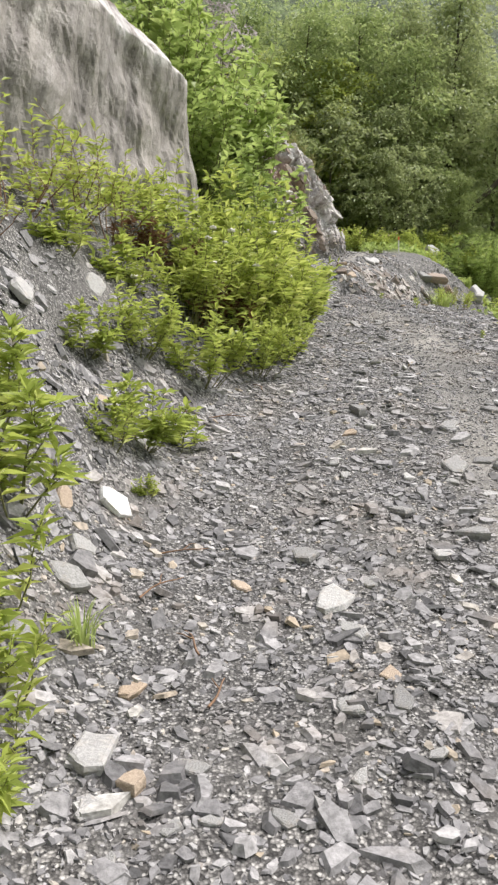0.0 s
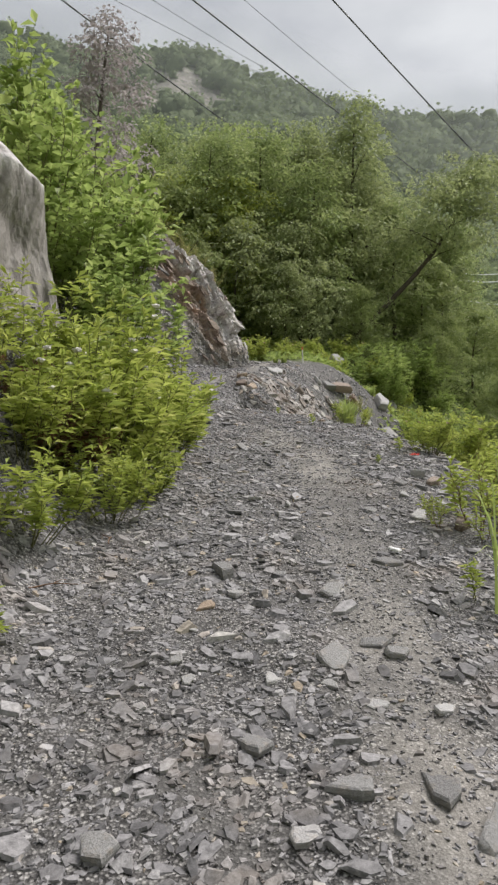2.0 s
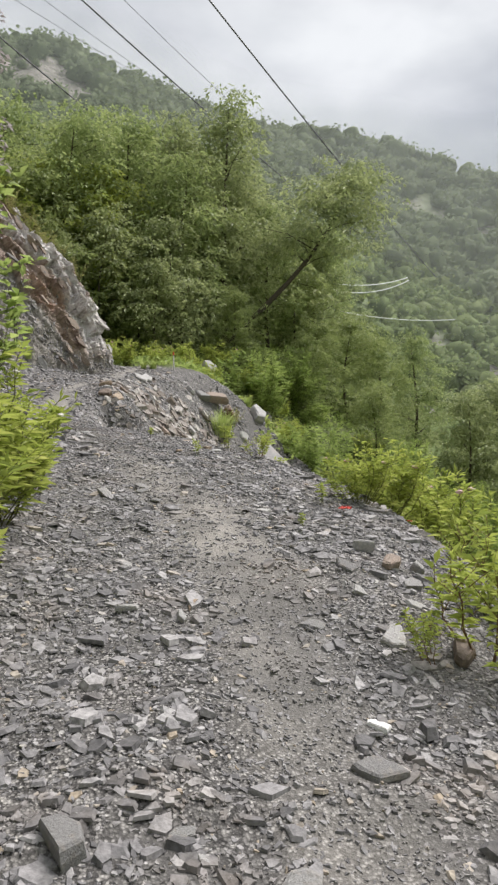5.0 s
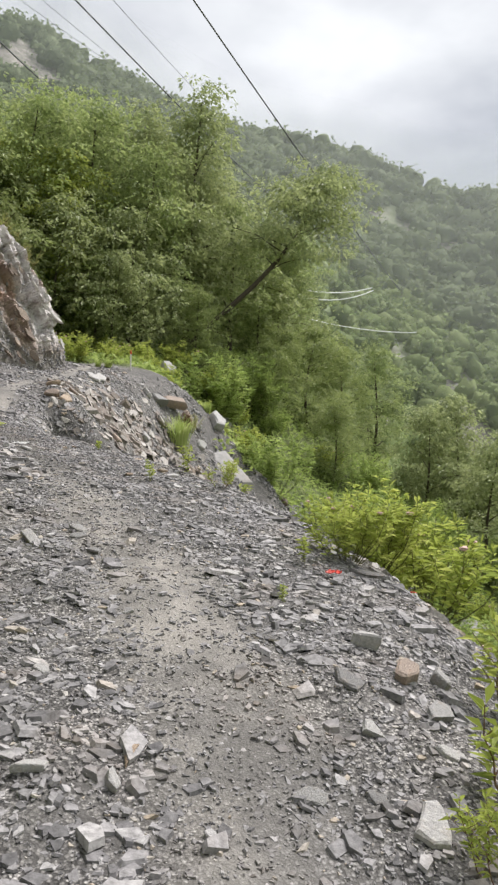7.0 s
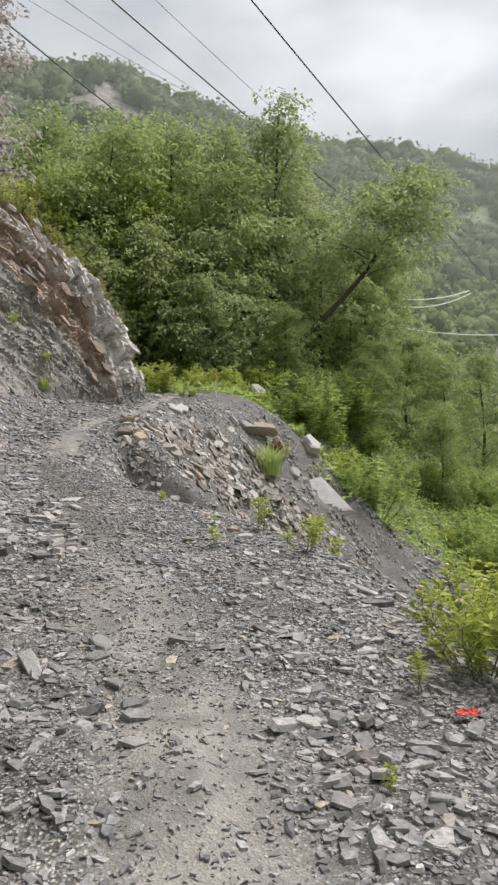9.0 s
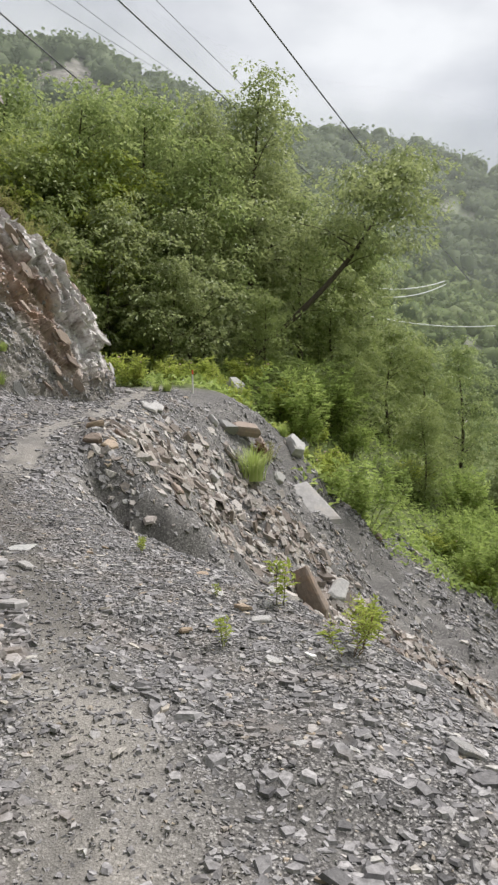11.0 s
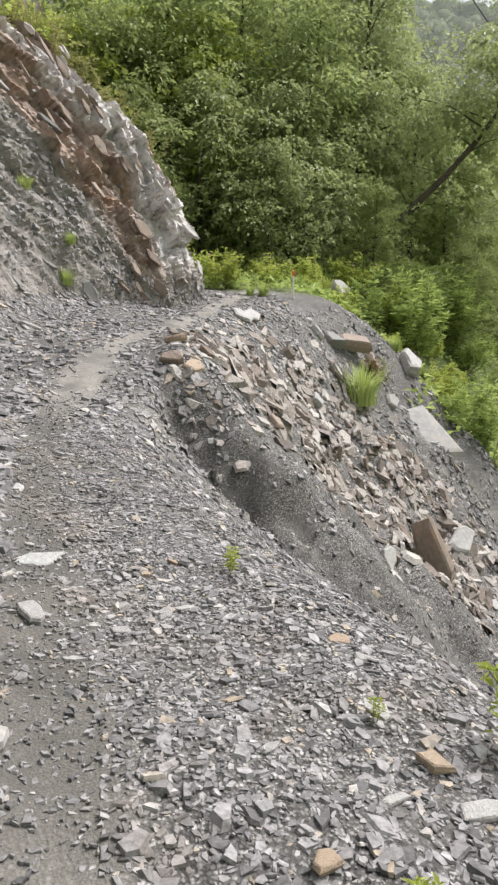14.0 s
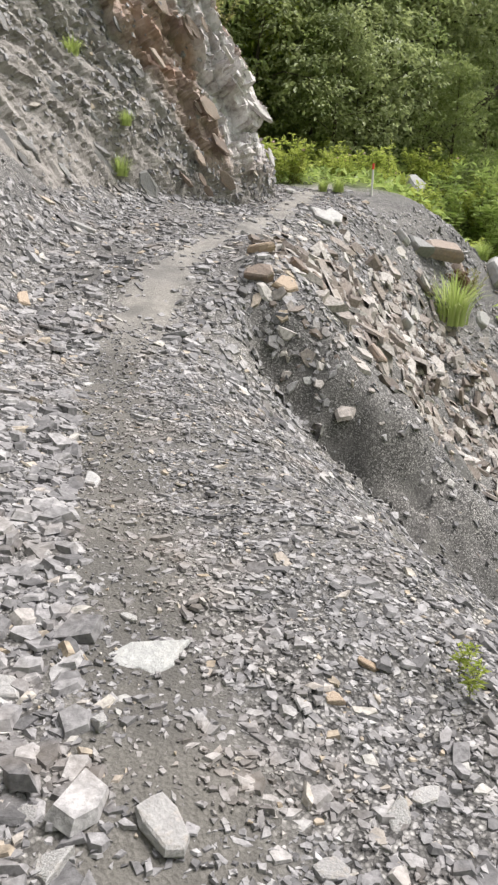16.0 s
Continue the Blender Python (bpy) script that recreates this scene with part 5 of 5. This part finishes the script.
stone(-0.15, 1.93, 0.051, "flat grey slate stone lying on the gravel path", m_stone, 0.3, 88, (-9, -4), seed=7)
stone(-0.69, 2.77, 0.101, "flat grey slate stone lying on the gravel path", m_stone, 0.3, 109, (-12, 8), seed=8)
stone(-0.69, 2.99, 0.084, "flat grey slate stone lying on the gravel path", m_stone, 0.3, 133, (-4, -6), seed=9)
stone(0.34, 2.91, 0.099, "flat grey slate stone lying on the gravel path", m_stone, 0.3, 84, (-3, -3), seed=10)
stone(0.40, 2.68, 0.077, "flat grey slate stone lying on the gravel path", m_stone, 0.3, 321, (11, -1), seed=11)
stone(-0.41, 1.75, 0.045, "pale grey slate slab on the rubble", m_pale, 0.3, 44, (7, -2), seed=12)
stone(0.31, 2.20, 0.056, "flat grey slate stone lying on the gravel path", m_stone, 0.3, 343, (0, 4), seed=13)
stone(0.47, 2.37, 0.050, "tan weathered stone among grey gravel", m_tan, 0.3, 127, (-7, -5), seed=14)
stone(0.86, 3.24, 0.059, "pale grey slate slab on the rubble", m_pale, 0.3, 242, (-4, -10), seed=15)
stone(0.76, 3.75, 0.088, "dark grey slate stone half sunk in the gravel", m_greyrock, 0.3, 280, (-3, -12), seed=16)
stone(1.05, 3.43, 0.097, "dark grey slate stone half sunk in the gravel", m_greyrock, 0.3, 149, (6, 10), seed=17)
stone(-0.76, 2.34, 0.079, "flat grey slate stone lying on the gravel path", m_stone, 0.3, 159, (12, 4), seed=19)
stone(0.48, 2.22, 0.057, "dark grey slate stone half sunk in the gravel", m_greyrock, 0.3, 99, (1, 1), seed=21)
stone(0.09, 1.77, 0.045, "flat grey slate stone lying on the gravel path", m_stone, 0.3, 306, (-3, 1), seed=22)
stone(0.31, 1.91, 0.039, "flat grey slate stone lying on the gravel path", m_stone, 0.3, 231, (-7, -5), seed=23)
stone(0.19, 1.81, 0.037, "pale grey slate slab on the rubble", m_pale, 0.3, 156, (-4, -11), seed=24)
stone(-0.19, 1.71, 0.036, "flat grey slate stone lying on the gravel path", m_stone, 0.3, 41, (-11, 2), seed=25)
stone(-0.09, 1.74, 0.032, "flat grey slate stone lying on the gravel path", m_stone, 0.3, 320, (-4, 4), seed=26)
stone(-0.33, 1.60, 0.038, "flat grey slate stone lying on the gravel path", m_stone, 0.3, 273, (8, 3), seed=27)
stone(0.54, 1.99, 0.036, "flat grey slate stone lying on the gravel path", m_stone, 0.3, 358, (-2, -8), seed=30)
stone(-0.83, 4.26, 0.057, "tan weathered stone among grey gravel", m_tan, 0.3, 344, (-6, -10), seed=31)
stone(-0.80, 3.18, 0.075, "tan weathered stone among grey gravel", m_tan, 0.3, 211, (-6, 8), seed=32)
# stones on the first rise
stone(0.25, 3.30, 0.087, "flat grey slate stone lying on the gravel path", m_stone, 0.3, 323, (2, -4), seed=33)
stone(1.34, 3.38, 0.095, "dark grey slate stone half sunk in the gravel", m_greyrock, 0.3, 94, (-1, 1), seed=37)
stone(-0.04, 3.03, 0.048, "tan weathered stone among grey gravel", m_tan, 0.3, 301, (-2, 8), seed=39)
stone(1.03, 2.99, 0.044, "flat grey slate stone lying on the gravel path", m_stone, 0.3, 285, (-6, -2), seed=40)
stone(1.13, 2.92, 0.058, "pale grey slate slab on the rubble", m_pale, 0.6, 51, (-11, 10), seed=41)
stone(0.79, 5.35, 0.086, "dark grey slate stone half sunk in the gravel", m_greyrock, 0.6, 117, (-4, 12), seed=42)
stone(0.51, 3.04, 0.052, "flat grey slate stone lying on the gravel path", m_stone, 0.3, 298, (7, -5), seed=43)
# stones below the bend
stone(1.18, 4.31, 0.099, "flat grey slate stone lying on the gravel path", m_stone, 0.3, 62, (-2, -7), seed=45)
stone(1.50, 4.39, 0.053, "flat grey slate stone lying on the gravel path", m_stone, 0.6, 148, (2, -12), seed=46)
stone(1.55, 3.91, 0.056, "pale grey slate slab on the rubble", m_pale, 0.3, 21, (-1, 10), seed=47)
stone(0.83, 5.10, 0.073, "flat grey slate stone lying on the gravel path", m_stone, 0.3, 42, (-3, 11), seed=48)
stone(1.44, 4.52, 0.076, "dark grey slate stone half sunk in the gravel", m_greyrock, 0.3, 345, (-2, -12), seed=49)
stone(1.28, 3.95, 0.050, "pale grey slate slab on the rubble", m_pale, 0.3, 165, (-3, -2), seed=50)
stone(0.90, 4.18, 0.051, "flat grey slate stone lying on the gravel path", m_stone, 0.3, 78, (12, 8), seed=51)
stone(2.55, 6.25, 0.089, "rusty brown rock on the landslide slope", m_brownrock, 0.6, 210, (7, 9), seed=52)
stone(15.29, 30.33, 0.719, "flat grey slate stone lying on the gravel path", m_stone, 0.3, 39, (-3, 7), seed=53)
stone(3.58, 7.12, 0.181, "flat grey slate stone lying on the gravel path", m_stone, 0.3, 98, (2, -3), seed=54)
stone(1.34, 5.04, 0.087, "flat grey slate stone lying on the gravel path", m_stone, 0.3, 69, (-4, 0), seed=55)
stone(1.78, 5.53, 0.101, "dark grey slate stone half sunk in the gravel", m_greyrock, 0.3, 306, (-7, -2), seed=56)
stone(1.92, 5.79, 0.054, "white quartz stone on the gravel", m_white, 0.3, 293, (-12, -1), seed=57)
stone(0.66, 4.89, 0.052, "tan weathered stone among grey gravel", m_tan, 0.3, 22, (2, -7), seed=58)
stone(1.10, 5.35, 0.046, "flat grey slate stone lying on the gravel path", m_stone, 0.3, 186, (-1, -3), seed=59)
stone(1.14, 5.25, 0.032, "pale grey slate slab on the rubble", m_pale, 0.3, 292, (-9, 2), seed=60)
stone(0.57, 4.63, 0.032, "flat grey slate stone lying on the gravel path", m_stone, 0.3, 106, (1, -6), seed=61)
stone(0.50, 4.34, 0.048, "flat grey slate stone lying on the gravel path", m_stone, 0.3, 58, (-11, -11), seed=62)
stone(0.55, 4.19, 0.042, "flat grey slate stone lying on the gravel path", m_stone, 0.3, 28, (11, -7), seed=63)
stone(1.13, 4.11, 0.042, "flat grey slate stone lying on the gravel path", m_stone, 0.3, 304, (9, -8), seed=64)
# stones at the outer edge
stone(2.66, 7.52, 0.088, "pale grey slate slab on the rubble", m_pale, 0.55, 310, (-11, 5), seed=65)
stone(3.25, 8.60, 0.108, "dark grey slate stone half sunk in the gravel", m_greyrock, 0.3, 251, (6, -5), seed=66)
stone(1.96, 6.59, 0.059, "flat grey slate stone lying on the gravel path", m_stone, 0.3, 164, (-11, -9), seed=67)
stone(1.38, 6.75, 0.038, "flat grey slate stone lying on the gravel path", m_stone, 0.7, 270, (-3, 12), seed=68)
stone(1.14, 6.80, 0.058, "flat grey slate stone lying on the gravel path", m_stone, 0.3, 209, (8, -6), seed=69)
stone(1.61, 6.46, 0.040, "pale grey slate slab on the rubble", m_pale, 0.3, 244, (-6, -5), seed=70)
stone(2.28, 6.37, 0.083, "pale grey slate slab on the rubble", m_pale, 0.3, 224, (1, 3), seed=71)
stone(2.69, 7.21, 0.076, "rusty brown rock on the landslide slope", m_brownrock, 0.6, 18, (-5, 1), seed=72)
stone(2.85, 7.22, 0.072, "flat grey slate stone lying on the gravel path", m_stone, 0.6, 227, (-5, 8), seed=73)
stone(2.67, 6.90, 0.089, "flat grey slate stone lying on the gravel path", m_stone, 0.3, 219, (-6, 3), seed=74)
stone(1.28, 9.21, 0.081, "pale grey slate slab on the rubble", m_pale, 0.3, 96, (-11, -11), seed=75)
stone(16.10, 24.43, 0.722, "flat grey slate stone lying on the gravel path", m_stone, 0.6, 130, (-4, -5), seed=76)
stone(2.32, 6.82, 0.055, "flat grey slate stone lying on the gravel path", m_stone, 0.3, 269, (-6, 12), seed=77)
stone(2.38, 7.14, 0.072, "dark grey slate stone half sunk in the gravel", m_greyrock, 0.3, 118, (1, -4), seed=78)
stone(1.46, 6.85, 0.050, "tan weathered stone among grey gravel", m_tan, 0.3, 72, (-2, -11), seed=79)
stone(2.58, 7.93, 0.051, "flat grey slate stone lying on the gravel path", m_stone, 0.3, 161, (6, -9), seed=80)
stone(2.58, 6.71, 0.067, "flat grey slate stone lying on the gravel path", m_stone, 0.3, 291, (0, 8), seed=81)
stone(2.18, 6.54, 0.040, "dark grey slate stone half sunk in the gravel", m_greyrock, 0.3, 334, (10, 11), seed=82)
stone(1.57, 9.24, 0.055, "dark grey slate stone half sunk in the gravel", m_greyrock, 0.3, 20, (3, 0), seed=83)
stone(1.22, 7.48, 0.047, "flat grey slate stone lying on the gravel path", m_stone, 0.3, 47, (1, -6), seed=84)
# stones beside the worn track
stone(1.59, 9.38, 0.069, "flat grey slate stone lying on the gravel path", m_stone, 0.3, 293, (-7, -2), seed=86)
stone(1.64, 9.01, 0.050, "dark grey slate stone half sunk in the gravel", m_greyrock, 0.3, 151, (9, 3), seed=87)
stone(2.41, 8.79, 0.049, "flat grey slate stone lying on the gravel path", m_stone, 0.3, 328, (-2, 1), seed=88)
stone(3.13, 10.02, 0.077, "dark grey slate stone half sunk in the gravel", m_greyrock, 0.3, 270, (-6, 8), seed=89)
stone(2.92, 9.31, 0.044, "pale grey slate slab on the rubble", m_pale, 0.3, 351, (-4, -2), seed=91)
stone(2.48, 10.10, 0.050, "pale grey slate slab on the rubble", m_pale, 0.3, 200, (3, -10), seed=92)
stone(2.33, 8.52, 0.062, "flat grey slate stone lying on the gravel path", m_stone, 0.3, 143, (8, 9), seed=93)
stone(1.65, 7.99, 0.037, "flat grey slate stone lying on the gravel path", m_stone, 0.3, 97, (-11, 0), seed=94)
stone(1.38, 8.55, 0.033, "flat grey slate stone lying on the gravel path", m_stone, 0.3, 317, (-8, 12), seed=95)
stone(2.51, 8.21, 0.032, "pale grey slate slab on the rubble", m_pale, 0.55, 137, (9, -11), seed=96)
stone(2.50, 7.71, 0.036, "flat grey slate stone lying on the gravel path", m_stone, 0.3, 85, (10, 8), seed=97)
stone(1.30, 8.15, 0.039, "flat grey slate stone lying on the gravel path", m_stone, 0.3, 237, (6, 3), seed=98)
# rocks on the landslide slope
stone(2.36, 17.85, 0.139, "tan weathered stone among grey gravel", m_tan, 0.3, 206, (0, -6), seed=99)
stone(2.19, 18.37, 0.110, "tan weathered stone among grey gravel", m_tan, 0.55, 1, (-6, -7), seed=100)
stone(4.95, 23.37, 0.198, "flat grey slate stone lying on the gravel path", m_stone, 0.5, 59, (0, 12), seed=102)
stone(6.99, 29.91, 0.410, "pale grey slate slab on the rubble", m_pale, 0.55, 195, (-5, 5), seed=103)
stone(9.09, 29.79, 0.335, "pale grey slate slab on the rubble", m_pale, 0.55, 27, (-6, -7), seed=104)
stone(2.56, 12.36, 0.053, "tan weathered stone among grey gravel", m_tan, 0.3, 343, (7, -2), seed=105)
stone(2.56, 11.89, 0.061, "flat grey slate stone lying on the gravel path", m_stone, 0.3, 287, (12, 3), seed=106)
stone(2.66, 11.64, 0.065, "tan weathered stone among grey gravel", m_tan, 0.3, 269, (2, -12), seed=107)
stone(2.27, 11.31, 0.052, "tan weathered stone among grey gravel", m_tan, 0.3, 40, (-11, 10), seed=108)
stone(2.82, 10.95, 0.034, "white quartz stone on the gravel", m_white, 0.3, 304, (-9, 3), seed=109)
stone(2.62, 10.92, 0.054, "pale grey slate slab on the rubble", m_pale, 0.3, 287, (-4, 7), seed=111)
stone(8.28, 19.87, 0.181, "pale grey slate slab on the rubble", m_pale, 0.3, 71, (-11, -1), seed=112)
stone(6.97, 21.07, 0.364, "pale grey slate slab on the rubble", m_pale, 0.3, 40, (12, 4), seed=113)
stone(7.79, 21.12, 0.269, "dark grey slate stone half sunk in the gravel", m_greyrock, 0.3, 5, (-3, -1), seed=114)
stone(7.25, 20.30, 0.202, "flat grey slate stone lying on the gravel path", m_stone, 0.3, 38, (-10, 5), seed=115)
stone(8.55, 19.22, 0.253, "rusty brown rock on the landslide slope", m_brownrock, 0.3, 232, (0, -6), seed=116)
stone(9.12, 19.09, 0.259, "rusty brown rock on the landslide slope", m_brownrock, 0.3, 159, (0, -5), seed=117)
stone(7.42, 19.26, 0.192, "flat grey slate stone lying on the gravel path", m_stone, 0.3, 249, (0, -9), seed=118)
stone(9.47, 24.97, 0.274, "rusty brown rock on the landslide slope", m_brownrock, 0.3, 39, (-9, 7), seed=119)
stone(3.36, 18.40, 0.168, "rusty brown rock on the landslide slope", m_brownrock, 0.3, 187, (4, 1), seed=120)
stone(3.58, 22.16, 0.230, "pale grey slate slab on the rubble", m_pale, 0.3, 212, (10, 12), seed=121)
stone(4.71, 18.06, 0.173, "flat grey slate stone lying on the gravel path", m_stone, 0.3, 227, (-10, 8), seed=122)
stone(5.55, 19.82, 0.205, "rusty brown rock on the landslide slope", m_brownrock, 0.3, 100, (8, -3), seed=123)
stone(3.26, 24.27, 0.147, "flat grey slate stone lying on the gravel path", m_stone, 0.3, 245, (1, -9), seed=124)
# stones round the crest
stone(5.32, 23.57, 0.265, "dark grey slate stone half sunk in the gravel", m_greyrock, 0.55, 83, (-7, 10), seed=126)
stone(7.47, 25.54, 0.375, "pale grey slate slab on the rubble", m_pale, 0.6, 76, (-2, 3), seed=127)
stone(2.71, 11.46, 0.059, "pale grey slate slab on the rubble", m_pale, 0.3, 173, (-4, 5), seed=130)
stone(1.39, 13.11, 0.11, "pale flat slate plate lying on the dark worn track", m_plate, 0.14, 25, (6, -3), seed=132)
stone(2.16, 17.87, 0.136, "rusty brown rock on the landslide slope", m_brownrock, 0.5, 2, (8, -3), seed=133)
stone(2.52, 18.30, 0.134, "rusty brown rock on the landslide slope", m_brownrock, 0.55, 61, (5, -9), seed=134)
stone(2.73, 18.37, 0.113, "rusty brown rock on the landslide slope", m_brownrock, 0.5, 249, (10, 7), seed=136)
stone(1.86, 12.92, 0.037, "tan weathered stone among grey gravel", m_tan, 0.3, 247, (4, -10), seed=137)
stone(6.25, 24.26, 0.254, "rusty brown rock on the landslide slope", m_brownrock, 0.55, 266, (-5, 1), seed=138)
stone(6.47, 23.59, 0.218, "flat grey slate stone lying on the gravel path", m_stone, 0.55, 150, (-1, -5), seed=139)
stone(2.60, 12.21, 0.047, "flat grey slate stone lying on the gravel path", m_stone, 0.3, 92, (8, -12), seed=140)
stone(2.20, 11.70, 0.038, "pale grey slate slab on the rubble", m_pale, 0.3, 346, (-11, 7), seed=141)
stone(2.50, 11.51, 0.041, "flat grey slate stone lying on the gravel path", m_stone, 0.3, 160, (5, 2), seed=142)
stone(1.44, 12.53, 0.067, "pale grey slate slab on the rubble", m_pale, 0.3, 290, (-3, 4), seed=143)
stone(1.09, 14.37, 0.080, "pale grey slate slab on the rubble", m_pale, 0.3, 225, (7, 7), seed=144)
stone(4.53, 21.41, 0.179, "pale grey slate slab on the rubble", m_pale, 0.5, 226, (0, -8), seed=145)
# stones at the end of the walk
stone(1.28, 12.80, 0.032, "pale grey slate slab on the rubble", m_pale, 0.6, 128, (12, 7), seed=147)
stone(2.01, 12.63, 0.039, "pale grey slate slab on the rubble", m_pale, 0.3, 185, (9, -2), seed=150)
stone(1.93, 12.58, 0.041, "flat grey slate stone lying on the gravel path", m_stone, 0.3, 68, (1, -10), seed=151)
stone(1.98, 13.07, 0.033, "tan weathered stone among grey gravel", m_tan, 0.3, 310, (-8, 9), seed=153)
stone(1.76, 12.46, 0.038, "pale grey slate slab on the rubble", m_pale, 0.3, 318, (-7, -3), seed=154)
stone(1.16, 12.56, 0.032, "pale grey slate slab on the rubble", m_pale, 0.3, 190, (-6, 6), seed=155)
stone(1.23, 12.45, 0.043, "flat grey slate stone lying on the gravel path", m_stone, 0.3, 179, (9, 7), seed=156)
stone(1.03, 13.57, 0.043, "pale grey slate slab on the rubble", m_pale, 0.3, 47, (-10, 0), seed=157)
stone(1.10, 12.67, 0.041, "pale grey slate slab on the rubble", m_pale, 0.3, 330, (-7, -2), seed=158)
stone(1.32, 13.27, 0.029, "flat grey slate stone lying on the gravel path", m_stone, 0.3, 334, (-1, -2), seed=159)
stone(1.98, 17.68, 0.072, "dark grey slate stone half sunk in the gravel", m_greyrock, 0.55, 89, (-3, -12), seed=160)
stone(0.54, 19.02, 0.145, "flat grey slate stone lying on the gravel path", m_stone, 0.3, 309, (-12, 4), seed=163)
stone(0.30, 17.13, 0.089, "tan weathered stone among grey gravel", m_tan, 0.3, 45, (-1, -9), seed=164)
stone(3.40, 22.01, 0.203, "pale grey slate slab on the rubble", m_pale, 0.3, 81, (-7, 6), seed=166)
stone(1.38, 11.78, 0.150, "large pale slate slab beside the worn track", m_pale, 0.25, 60, (-4, 6), seed=170)
stone(1.47, 3.20, 0.110, "flat grey slate stone lying on the gravel path", m_stone, 0.3, 30, (3, -6), seed=171)
stone(1.02, 12.95, 0.075, "pale grey slate slab on the rubble", m_pale, 0.25, 150, (5, 3), seed=172)
stone(0.88, 13.30, 0.060, "pale grey slate slab on the rubble", m_pale, 0.3, 15, (-6, 4), seed=173)
